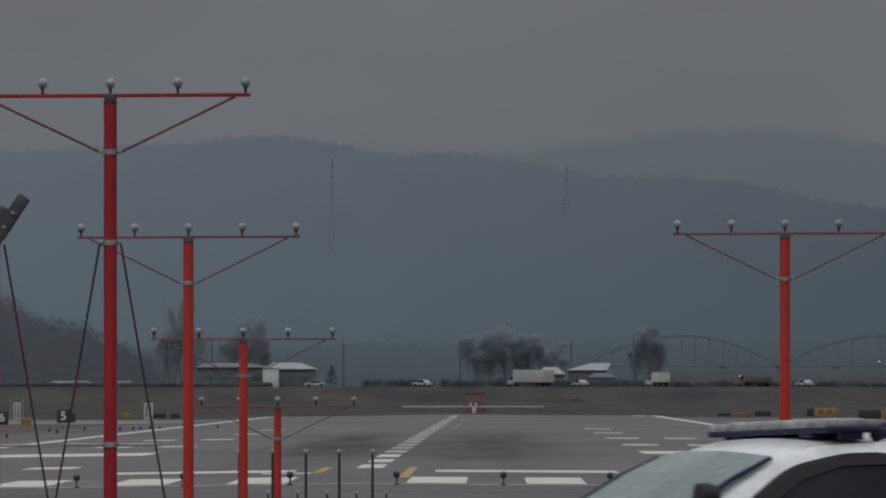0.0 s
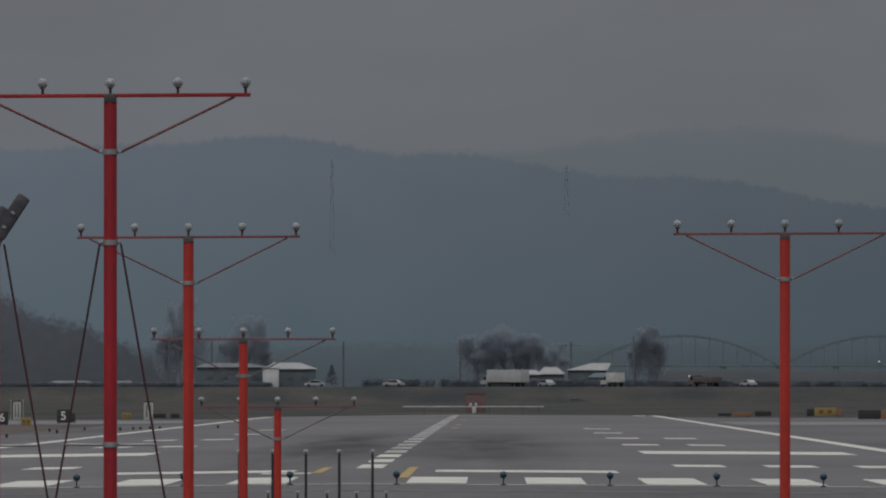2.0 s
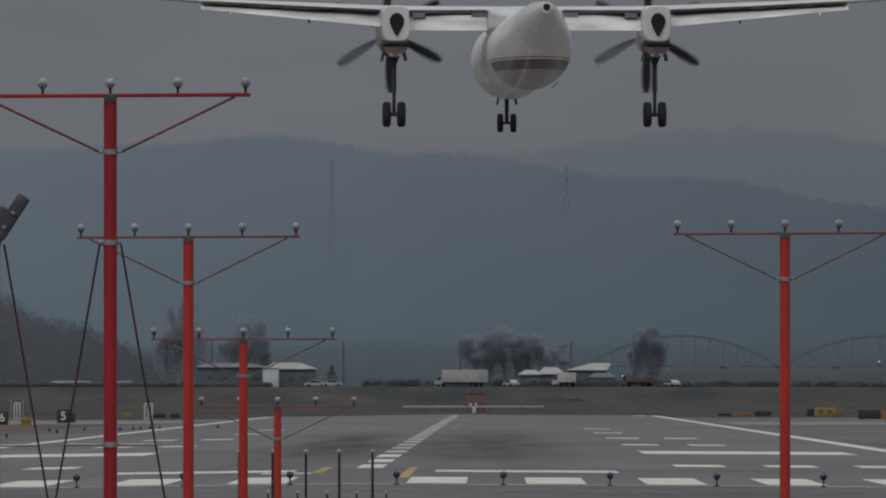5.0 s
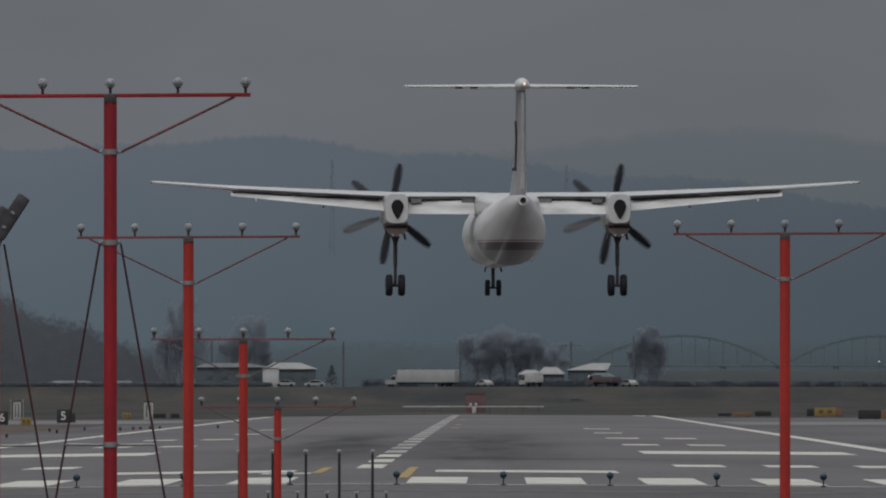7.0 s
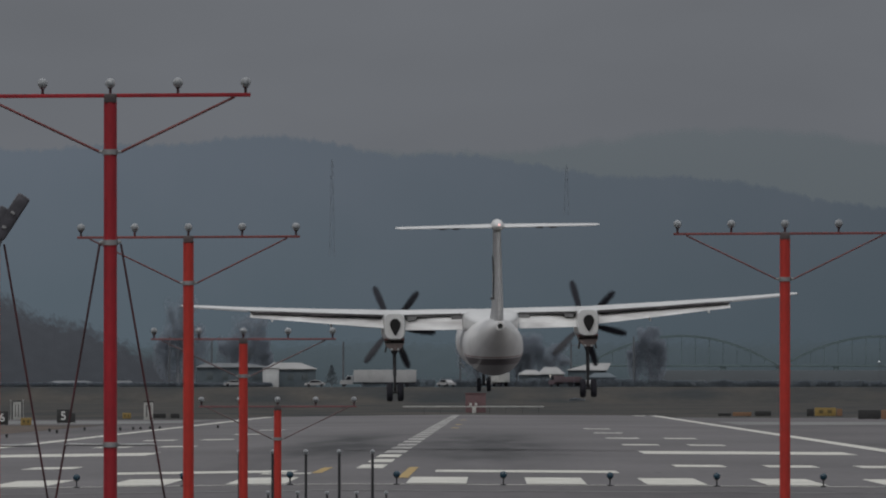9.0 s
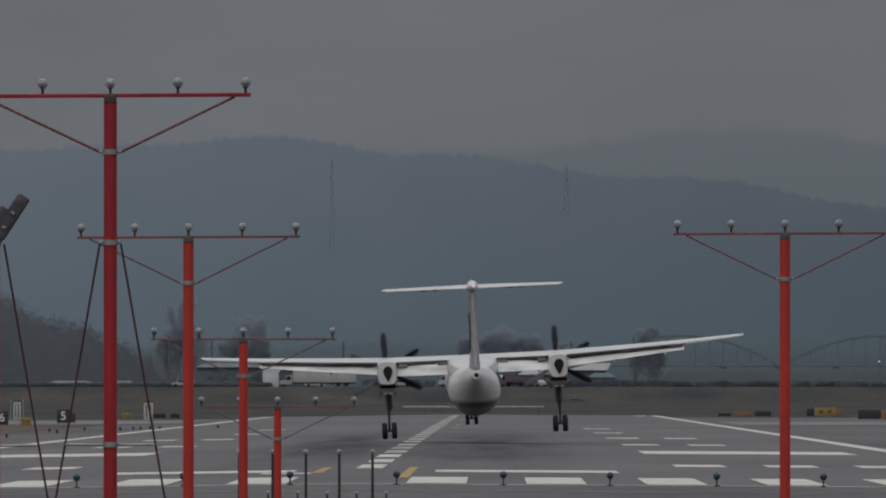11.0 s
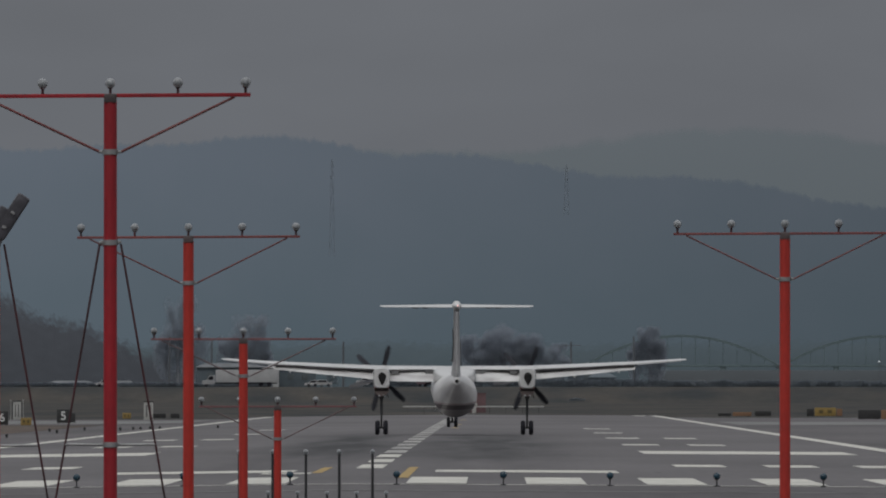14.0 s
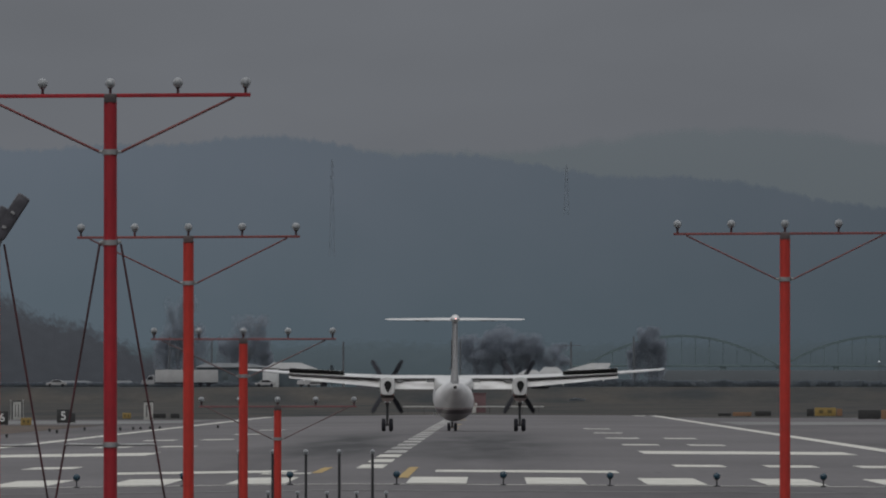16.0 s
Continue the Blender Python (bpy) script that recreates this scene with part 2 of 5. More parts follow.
rubber(M_ASPHALT)
ground = tagged(sheet("ground", -4000, 4000, -200, 4990, -0.06, M_GRASS, 120), "flat dull winter grass airfield rising to a far levee", "ground", kind="structure")
shoulder = tagged(sheet("pavement", CL - 60, CL + 62, 590, 2300, -0.02, M_APRON), "dark asphalt shoulders beside the runway", "pavement", kind="structure")
blast_pad = tagged(sheet("blast_pad", CL - 40, CL + 40, 540, THR - 1.0, 0.0, M_APRON, 10), "grey asphalt overrun before the threshold", "pavement", kind="structure")
runway = tagged(sheet("runway", CL - 23.5, CL + 23.5, THR - 1.0, END, 0.0, M_ASPHALT), "worn grey asphalt runway with tyre-rubber streaks and white paint", "runway", kind="structure")
taxiway = tagged(sheet("taxiway", CL + 25, 110, 1780, 1960, 0.004, M_CONCRETE), "pale concrete taxiway beside the runway", "taxiway", kind="structure")
verge = tagged(sheet("verge", -62, CL - 31, 1480, 1900, 0.004, M_VERGE), "brown strip of winter grass beside the runway", "grass", kind="structure")
taxiway_left = tagged(sheet("taxiway", -130, CL - 25, 1990, 2180, 0.004, M_CONCRETE), "pale concrete taxiway beside the runway", "taxiway", kind="structure")


def paint(name, x0, x1, y0, y1, material=None, step=40.0, lift=0.012):
    return sheet(name, x0, x1, y0, y1, lift, material or M_PAINT, step, runway)


for i in range(6):                      # threshold stripes
    for s in (-1, 1):
        a = CL + s * (1.75 + 3.5 * i)
        paint("threshold_stripe", min(a, a + s * 1.75), max(a, a + s * 1.75), THR + 6, THR + 51.7)
paint("threshold_line", CL - 22.8, CL + 22.8, THR - 0.9, THR + 1.2)
for s in (-1, 1):                       # the two characters of the designation, as plain bars
    a = CL + s * 2.35
    paint("designation_bar", min(a, a + s * 6.1), max(a, a + s * 6.1), THR + 92, THR + 112)
    paint("yellow_line", CL + s * 1.5 - 0.16, CL + s * 1.5 + 0.16, THR + (44 if s > 0 else 84), THR + 135, M_YELLOW)
paint("edge_bar", CL - 3.3, CL - 1.65, THR + 78, THR + 88)
y = THR + 123
while y + 36.6 < END - 60:              # centreline dashes
    paint("centreline_dash", CL - 0.46, CL + 0.46, y, y + 36.6, M_PAINT if y < 880 else M_WORN, step=60)
    y += 61.0
for at, bars in ((152.4, 3), (457, 2), (610, 2), (762, 1), (914, 1)):  # touchdown-zone bars
    for s in (-1, 1):
        for i in range(bars):
            a = CL + s * (10.85 + 3.35 * i)
            paint("touchdown_bar", min(a, a + s * 1.85), max(a, a + s * 1.85), THR + at, THR + at + 22.9)
for s in (-1, 1):
    a = CL + s * 10.85
    paint("aiming_point", min(a, a + s * 9.3), max(a, a + s * 9.3), THR + 311, THR + 356)
paint("end_mark", 15.9, 17.3, END - 60, END - 8)
paint("edge_line", CL - 21.9, CL - 21.0, THR + 1.2, END)
paint("edge_line", CL + 22.2, CL + 23.1, THR + 1.2, END)
tagged(sheet("pavement_joint", CL - 40, CL + 40, 583, 584.5, 0.012, M_CONCRETE, 10, blast_pad), "")


# ---- hills and cloud-hung ridges ----
def ridge(name, y, rows, base_z, material, label, rough=1.0, seed=0, depth=30.0):
    """A long wooded hill: rows give (x, crest height) at distance y; the near side slopes towards the viewer."""
    rnd = random.Random(seed)
    bm = bmesh.new()
    x0, x1 = rows[0][0], rows[-1][0]
    k = 900
    layers = 7
    grid = []
    uv = bm.loops.layers.uv.new("crest")
    below = {}
    for j in range(layers):
        t = j / (layers - 1)
        line = []
        for i in range(k):
            x = x0 + (x1 - x0) * i / (k - 1)
            h = ramp(rows, x) + rough * (1.0 * noise.noise((x * 0.05, seed, 0)) + 0.6 * noise.noise((x * 0.22, seed, 5)) + 0.7 * noise.noise((x * 0.7, seed, 9)) + 0.5 * noise.noise((x * 1.9, seed, 3)))
            z = base_z + (h - base_z) * t
            line.append(bm.verts.new((x, y + depth * (t - 1) + (0 if j in (0, layers - 1) else 3 * noise.noise((x * 0.08, t * 4, seed))), z)))
            below[line[-1]] = (x, h - z)
        grid.append(line)
    for a, b in zip(grid, grid[1:]):
        for i in range(k - 1):
            for loop in bm.faces.new((a[i], a[i + 1], b[i + 1], b[i])).loops:
                loop[uv].uv = below[loop.vert]
    return tagged(part(name, bm, material), label, "hill", kind="structure")


def px(x, y, d):
    """A pixel of the skyline in the camera's view turned into (x, height) at distance d."""
    return ((x - 874.3) * d / 37200.0, 2.65 + (693.3 - y) * d / 37200.0)


# each ridge's haze is painted in these emission colours
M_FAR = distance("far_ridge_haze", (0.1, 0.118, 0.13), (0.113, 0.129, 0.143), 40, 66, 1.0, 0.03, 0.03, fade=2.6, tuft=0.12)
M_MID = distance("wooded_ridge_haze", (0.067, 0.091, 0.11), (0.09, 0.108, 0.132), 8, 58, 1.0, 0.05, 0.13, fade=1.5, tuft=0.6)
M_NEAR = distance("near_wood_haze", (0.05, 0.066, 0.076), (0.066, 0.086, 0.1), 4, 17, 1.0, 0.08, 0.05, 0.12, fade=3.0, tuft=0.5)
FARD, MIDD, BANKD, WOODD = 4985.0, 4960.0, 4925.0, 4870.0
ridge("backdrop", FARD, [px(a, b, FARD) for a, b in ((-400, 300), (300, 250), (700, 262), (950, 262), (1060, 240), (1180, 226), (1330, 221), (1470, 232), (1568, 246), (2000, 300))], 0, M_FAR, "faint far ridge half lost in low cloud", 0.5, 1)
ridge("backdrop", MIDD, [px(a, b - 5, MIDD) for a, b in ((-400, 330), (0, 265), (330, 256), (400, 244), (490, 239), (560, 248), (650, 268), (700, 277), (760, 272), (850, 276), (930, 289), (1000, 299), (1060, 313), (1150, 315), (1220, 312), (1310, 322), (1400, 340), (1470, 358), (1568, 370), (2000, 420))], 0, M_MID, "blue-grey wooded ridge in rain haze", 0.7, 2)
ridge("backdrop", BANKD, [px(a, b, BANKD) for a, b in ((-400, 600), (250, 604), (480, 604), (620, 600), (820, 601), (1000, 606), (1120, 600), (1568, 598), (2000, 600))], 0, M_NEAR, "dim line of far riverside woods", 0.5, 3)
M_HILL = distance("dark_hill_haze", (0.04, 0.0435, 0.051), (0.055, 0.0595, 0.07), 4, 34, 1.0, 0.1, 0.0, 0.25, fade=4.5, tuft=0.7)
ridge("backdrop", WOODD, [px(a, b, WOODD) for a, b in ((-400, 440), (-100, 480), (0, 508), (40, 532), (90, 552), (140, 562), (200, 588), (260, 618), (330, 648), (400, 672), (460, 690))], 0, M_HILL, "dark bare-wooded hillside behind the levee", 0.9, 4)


# ---- approach light poles ----
M_CRIMSON = mat("crimson_pole_paint", (0.38, 0.012, 0.022), (0.25, 0.01, 0.018), rough=0.5, scale=1.5, fine=30, bump=0.05, stretch=(1, 1, 0.25))
M_RED = mat("orange_red_pole_paint", (0.5, 0.032, 0.02), (0.38, 0.026, 0.018), rough=0.5, scale=1.5, fine=30, bump=0.05, stretch=(1, 1, 0.25))
M_STEEL = mat("galvanised_steel", (0.4, 0.4, 0.4), (0.28, 0.28, 0.28), rough=0.5, metal=0.8, scale=4, fine=60, bump=0.05)
M_DARK = mat("dark_steel", (0.03, 0.03, 0.033), (0.02, 0.02, 0.022), rough=0.6, scale=4, fine=60, bump=0.05)
M_RUST = mat("dark_red_rod", (0.075, 0.012, 0.018), (0.02, 0.01, 0.012), rough=0.6, scale=1.2, fine=30, bump=0.05)
# farther bars and braces: haze and blur painted in as duller colours
M_HAZEBAR = mat("haze_dulled_red_bar", (0.24, 0.065, 0.06), (0.18, 0.05, 0.05), rough=0.6, scale=1.5, fine=30, bump=0.05)
M_HAZEPINK = mat("haze_paled_pink_bar", (0.23, 0.09, 0.095), (0.17, 0.08, 0.085), rough=0.7, scale=1.5, fine=30, bump=0.05)
M_HAZEBRACE = mat("haze_greyed_brace", (0.16, 0.1, 0.102), (0.12, 0.085, 0.087), rough=0.7, scale=1.5, fine=30, bump=0.05)
M_BRACE = mat("dull_red_brace", (0.19, 0.05, 0.048), (0.13, 0.04, 0.04), rough=0.6, scale=1.5, fine=30, bump=0.05)
M_BRACKET = mat("weathered_bracket_steel", (0.13, 0.1, 0.1), (0.07, 0.06, 0.06), rough=0.6, metal=0.3, scale=6, fine=50, bump=0.1)
M_LENS = mat("frosted_lamp_glass", (0.3, 0.32, 0.33), (0.2, 0.21, 0.22), rough=0.08, scale=6, fine=60, bump=0.0, coat=0.5)
M_SHELL = mat("lamp_shell", (0.42, 0.435, 0.45), (0.3, 0.31, 0.32), rough=0.3, metal=0.2, scale=6, fine=50, bump=0.05)


def lamp_holder(parent, x, z, base, stem_mat):
    """One lamp: stem, bulb shell behind, round lens towards the approach."""
    bm = bmesh.new()
    tube(bm, (x, 0, base), (x, 0, z - 0.045), 0.016, 0.016, 8)
    tube(bm, (x, 0, z - 0.06), (x, 0, z - 0.03), 0.03, 0.035, 10)
    part("stem", bm, stem_mat, parent)
    bm = bmesh.new()
    lathe(bm, [(-0.045, 0.03), (-0.042, 0.048), (-0.02, 0.057), (0.02, 0.055), (0.06, 0.04), (0.1, 0.02), (0.12, 0.012)], "Y", (x, 0, z), 16)
    shell = part("lamp", bm, M_SHELL, parent, "silver lamp body")
    bm = bmesh.new()
    lathe(bm, [(-0.062, 0.004), (-0.06, 0.022), (-0.053, 0.034), (-0.043, 0.04)], "Y", (x, 0, z), 16)
    part("lens", bm, M_LENS, shell, "frosted round lamp glass")


def light_pole(x, y, bar_z, clamp_z, legs=False, tilt=0.0, label="", lamp_up=0.14, coat_m=None, bar_m=None, brace_m=None):
    red = coat_m or M_RED
    g = gz(x, y) - 0.06
    top = bar_z - g
    th = thing("approach_light_pole", pose(x, y, g), label, "light pole", "approach light poles")
    bm = bmesh.new()
    tube(bm, (0, 0, 0), (0, 0, top - 0.06), 0.078, 0.074, 20)
    part("pole", bm, red, th)
    bm = bmesh.new()
    box(bm, (0, 0, top - 0.03), (0.14, 0.16, 0.1), bevel=0.015)
    part("bracket", bm, M_BRACKET, th, "dark weathered steel top bracket")
    bm = bmesh.new()
    box(bm, (0, 0, top), (3.16, 0.05, 0.044 if coat_m else 0.034), pose(0, 0, 0, 0, -tilt, 0), 0.006)
    part("crossbar", bm, bar_m or (M_CRIMSON if coat_m else M_HAZEBAR), th, "thin dull red lamp bar")
    c = clamp_z - g
    for s in (-1, 1):
        bm = bmesh.new()
        tube(bm, (s * 0.12, 0, c), (s * 1.4, 0, top - 0.022 + s * 1.4 * math.tan(radians(tilt))), 0.015 if coat_m else 0.011, seg=8)
        part("brace", bm, brace_m or M_BRACE, th, "thin dull red brace")

    def collar(z):
        bm = bmesh.new()
        tube(bm, (0, 0, z - 0.03), (0, 0, z + 0.03), 0.088, seg=20)
        for s in (-1, 1):
            box(bm, (s * 0.1, 0, z), (0.05, 0.05, 0.035), bevel=0.008)
        part("clamp", bm, M_STEEL, th, "galvanised clamp")

    collar(c)
    for i in range(5):
        lx = -1.524 + 0.762 * i
        zz = top + lx * math.tan(radians(tilt))
        lamp_holder(th, lx, zz + lamp_up, zz + 0.015, M_RUST)
    if legs:
        c2, c3 = 4.33 - g, 2.05 - g
        collar(c2)
        collar(c3)
        run = (0.61 - 0.12) / (4.3 - 1.45)
        for s in (-1, 1):
            foot = 0.12 + run * c2
            bm = bmesh.new()
            tube(bm, (s * 0.12, 0, c2 - 0.02), (s * foot, 0, 0), 0.0125, seg=8)
            part("guy_rod", bm, M_RUST, th, "thin dark red stay rod")
            bm = bmesh.new()
            tube(bm, (s * 0.1, 0, c3), (s * (0.12 + run * (c2 - c3)), 0, c3 + 0.005), 0.014, seg=8)
            part("strut", bm, M_STEEL, th, "thin galvanised strut")
    bm = bmesh.new()
    tube(bm, (0, 0, 0), (0, 0, 0.05), 0.2, seg=16)
    part("base_plate", bm, M_STEEL, th)
    return th


def at_px(x, d):
    return (x - 874.3) * d / 37200.0


light_pole(at_px(195.5, 236.8), 236.8, 5.985, 5.35, True, 0.35, "tall orange-red steel approach light pole with stay rods", coat_m=M_CRIMSON)
light_pole(at_px(333.8, 298.0), 298.0, 4.84, 4.19, False, 0.3, "orange-red steel pole with five-lamp crossbar")
light_pole(at_px(1389.5, 298.0), 298.0, 4.89, 4.245, False, 0.25, "orange-red steel pole with five-lamp crossbar, set apart")
light_pole(at_px(431, 359.0), 359.0, 3.545, 2.915, False, 0.1, "shorter orange-red pole with five-lamp crossbar", bar_m=M_HAZEPINK, brace_m=M_HAZEBRACE)
light_pole(at_px(491.7, 420.0), 420.0, 2.35, 1.705, False, 0.1, "short orange-red pole with five-lamp crossbar", bar_m=M_HAZEPINK, brace_m=M_HAZEBRACE)
for d, z, r in ((481.0, 1.27, 0.035), (542.0, 0.035, 0.03)):
    for i in range(5):
        x = CL - 1.524 + 0.762 * i
        g = gz(x, d) - 0.06
        th = thing("approach_light_post", pose(x, d, g), "thin dark steel post with one small clear lamp", "light post", "approach light posts")
        bm = bmesh.new()
        tube(bm, (0, 0, 0), (0, 0, z - g - 0.05), r, r * 0.9, 10)
        tube(bm, (0, 0, 0), (0, 0, 0.04), 0.1, seg=12)
        part("post", bm, M_DARK, th)
        lamp_holder(th, 0, z - g, z - g - 0.08, M_DARK)

M_HOUSING = mat("scuffed_grey_housing", (0.035, 0.034, 0.042), (0.085, 0.082, 0.095), rough=0.55, scale=5, fine=40, bump=0.1)
# the neighbouring mast with its tilted flasher box
fx, fd = -5.638, 236.8
fg = gz(fx, fd) - 0.06
fl = thing("flasher_mast", pose(fx, fd, fg), "orange-red mast with a dark tilted flasher box", "light pole")
bm = bmesh.new()
tube(bm, (0, 0, 0), (0, 0, 4.25 - fg), 0.078, 0.074, 20)
part("pole", bm, M_RED, fl)
bm = bmesh.new()
box(bm, (0.2, 0, 4.62 - fg), (0.15, 0.3, 0.56), pose(0, 0, 0, 0, 33, 0), 0.03)
box(bm, (0.06, 0, 4.56 - fg), (0.16, 0.26, 0.36), pose(0, 0, 0, 0, 33, 0), 0.03)
box(bm, (-0.06, 0, 4.72 - fg), (0.12, 0.2, 0.2), pose(0, 0, 0, 0, 33, 0), 0.03)
housing = part("flasher_box", bm, M_HOUSING, fl, "weathered dark grey flasher housing")
for z in (4.5, 4.66):
    bm = bmesh.new()
    box(bm, (0.16 + (z - 4.56) * 0.6, -0.155, z - fg), (0.05, 0.02, 0.035), pose(0, 0, 0, 0, 33, 0), 0.006)
    part("latch", bm, M_STEEL, housing, "steel latch")
bm = bmesh.new()
tube(bm, (0, 0, 4.2 - fg), (0.1, 0, 4.45 - fg), 0.04, seg=10)
part("bracket", bm, M_STEEL, fl)
for s in (-1, 1):
    bm = bmesh.new()
    tube(bm, (s * 0.12, 0, 4.31 - fg), (s * (0.12 + 0.172 * (4.31 - fg)), 0, 0), 0.0125, seg=8)
    part("guy_rod", bm, M_RUST, fl, "thin dark red stay rod")
    bm = bmesh.new()
    tube(bm, (s * 0.08, 0, 2.04 - fg), (s * 0.5, 0, 2.045 - fg), 0.014, seg=8)
    part("strut", bm, M_STEEL, fl)

# threshold lights
M_GREEN = mat("dark_blue_green_glass", (0.02, 0.06, 0.09), (0.015, 0.04, 0.06), rough=0.12, scale=10, fine=80, bump=0.0)
for i in range(8):
    x = CL - 7.62 + 3.048 * i
    g = gz(x, 602.0)
    th = thing("threshold_light", pose(x, 602.0 - 1.5, g), "small dark blue-green globe light on a short stem", "runway light", "threshold lights")
    bm = bmesh.new()
    tube(bm, (0, 0, 0), (0, 0, 0.24), 0.022, seg=10)
    tube(bm, (0, 0, 0), (0, 0, 0.03), 0.09, seg=14)
    tube(bm, (0, 0, 0.19), (0, 0, 0.23), 0.05, 0.07, 14)
    part("stem", bm, M_DARK, th)
    bm = bmesh.new()
    lathe(bm, [(0.225, 0.07), (0.25, 0.095), (0.3, 0.105), (0.35, 0.095), (0.385, 0.06), (0.4, 0.015)], "Z", (0, 0, 0), 16)
    part("globe", bm, M_GREEN, th, "dark glossy glass globe")


# ---- the twin turboprop ----
def painted_body(name):
    """White paint with a dull maroon cheat line under a thin rose line, by height on the body."""
    m = mat(name, (0.78, 0.77, 0.76), (0.66, 0.65, 0.64), rough=0.38, scale=0.5, fine=5, bump=0.0, coat=0.2, grit=0.3)
    n, l = m.node_tree.nodes, m.node_tree.links
    b = n["Principled BSDF"]
    src = b.inputs["Base Color"].links[0].from_socket
    tc = n.new("ShaderNodeTexCoord")
    sp = n.new("ShaderNodeSeparateXYZ")
    l.new(tc.outputs["Object"], sp.inputs[0])
    # the lowest, grey band paints the belly's shade into the colour
    for z0, z1, col in ((0.8, 1.82, (0.3, 0.28, 0.28)), (1.82, 2.14, (0.07, 0.045, 0.052)), (2.18, 2.23, (0.32, 0.17, 0.16))):
        a = n.new("ShaderNodeMath")
        a.operation = "COMPARE"
        l.new(sp.outputs["Z"], a.inputs[0])
        a.inputs[1].default_value, a.inputs[2].default_value = (z0 + z1) / 2, (z1 - z0) / 2
        aft = n.new("ShaderNodeMath")
        aft.operation = "LESS_THAN"
        l.new(sp.outputs["Y"], aft.inputs[0])
        aft.inputs[1].default_value = -3.0
        both = n.new("ShaderNodeMath")
        both.operation = "MULTIPLY"
        l.new(a.outputs[0], both.inputs[0])
        l.new(aft.outputs[0], both.inputs[1])
        mix = n.new("ShaderNodeMix")
        mix.data_type = "RGBA"
        mix.inputs["B"].default_value = (*col, 1)
        l.new(both.outputs[0], mix.inputs["Factor"])
        l.new(src, mix.inputs["A"])
        src = mix.outputs["Result"]
    l.new(src, b.inputs["Base Color"])
    return m


M_BODY = painted_body("white_airframe_paint_with_cheat_line")
M_WING = mat("white_wing_paint", (0.68, 0.68, 0.67), (0.57, 0.57, 0.56), rough=0.38, scale=0.7, fine=6, bump=0.0, coat=0.2, grit=0.3)
M_FLAP = mat("grimy_white_flap_paint", (0.74, 0.74, 0.725), (0.4, 0.385, 0.38), rough=0.45, scale=0.9, fine=5, bump=0.0, stretch=(0.6, 1, 2.5), grit=0.4)
M_GREY = mat("grey_gap_shade_and_fittings", (0.1, 0.095, 0.095), (0.045, 0.045, 0.045), rough=0.7, scale=1.5, fine=12, bump=0.05)
M_SLOT = mat("flap_gap_shade_and_soot", (0.11, 0.1, 0.105), (0.025, 0.022, 0.025), rough=0.8, scale=2.2, fine=14, bump=0.0)
M_FIN = mat("pale_grey_fin_paint", (0.5, 0.5, 0.5), (0.42, 0.42, 0.43), rough=0.45, scale=0.6, fine=6, bump=0.0)
M_BLADE = mat("black_propeller_blade", (0.022, 0.024, 0.034), (0.015, 0.016, 0.024), rough=0.45, scale=3, fine=20, bump=0.0)
M_TYRE = mat("tyre_rubber", (0.018, 0.018, 0.026), (0.013, 0.013, 0.019), rough=0.85, scale=6, fine=40, bump=0.1)
# exhaust soot, also used to paint the shade under the spoilers
M_SOOTSHADE = mat("soot_and_shade_black", (0.014, 0.013, 0.013), (0.008, 0.008, 0.008), rough=0.9, scale=3, fine=20, bump=0.0)
M_OLEO = mat("dark_gear_metal", (0.07, 0.07, 0.075), (0.04, 0.04, 0.042), rough=0.5, metal=0.3, scale=4, fine=30, bump=0.0)
M_COWL = mat("brown_grey_cowl", (0.17, 0.13, 0.12), (0.11, 0.09, 0.085), rough=0.6, scale=1.5, fine=8, bump=0.0)
M_DULL = mat("dull_grey_control_surface", (0.22, 0.22, 0.22), (0.14, 0.14, 0.14), rough=0.6, scale=0.8, fine=6, bump=0.0)
M_ROSE = mat("rose_trim_line", (0.35, 0.12, 0.11), rough=0.5)
M_BEACON = glow("red_tail_beacon", (1.0, 0.5, 0.46), 1.4)

plane = thing("aircraft", pose(0, 800, 8), "white twin turboprop airliner landing with gear and flaps down", "airplane")


def ring_xz(y, zc, rx, rz, k=28, power=1.0):
    out = []
    for i in range(k):
        t = 2 * math.pi * i / k
        c, s = math.cos(t), math.sin(t)
        out.append(Vector((rx * math.copysign(abs(c) ** power, c), y, zc + rz * math.copysign(abs(s) ** power, s))))
    return out


def eased(rows, n):
    """Rows run through by a smooth curve, n steps to each gap."""
    out = []
    for i in range(len(rows) - 1):
        p = [rows[max(0, i - 1)], rows[i], rows[i + 1], rows[min(len(rows) - 1, i + 2)]]
        for j in range(n):
            t = j / n
            out.append(tuple(0.5 * (2 * b + (c - a) * t + (2 * a - 5 * b + 4 * c - d) * t * t + (3 * b - a - 3 * c + d) * t ** 3) for a, b, c, d in zip(*p)))
    return out + [tuple(rows[-1])]


bm = bmesh.new()
loft(bm, [ring_xz(y, zc, r, r, 48) for y, zc, r in eased((
    (15.75, 2.02, 0.06), (15.5, 2.04, 0.36), (15.0, 2.1, 0.66), (14.2, 2.23, 0.98), (13.2, 2.36, 1.2), (12.0, 2.44, 1.32), (10.5, 2.48, 1.345), (4, 2.54, 1.345),
    (-4.5, 2.56, 1.345), (-6.5, 2.6, 1.31), (-8.5, 2.75, 1.2), (-10.5, 2.98, 1.02), (-12.5, 3.24, 0.79), (-14.5, 3.5, 0.52), (-16.2, 3.7, 0.28), (-16.9, 3.76, 0.2)), 4)])
fuselage = part("fuselage", bm, M_BODY, plane)
bm = bmesh.new()
tube(bm, (0, -16.84, 3.76), (0, -17.0, 3.77), 0.125, 0.105, 16)
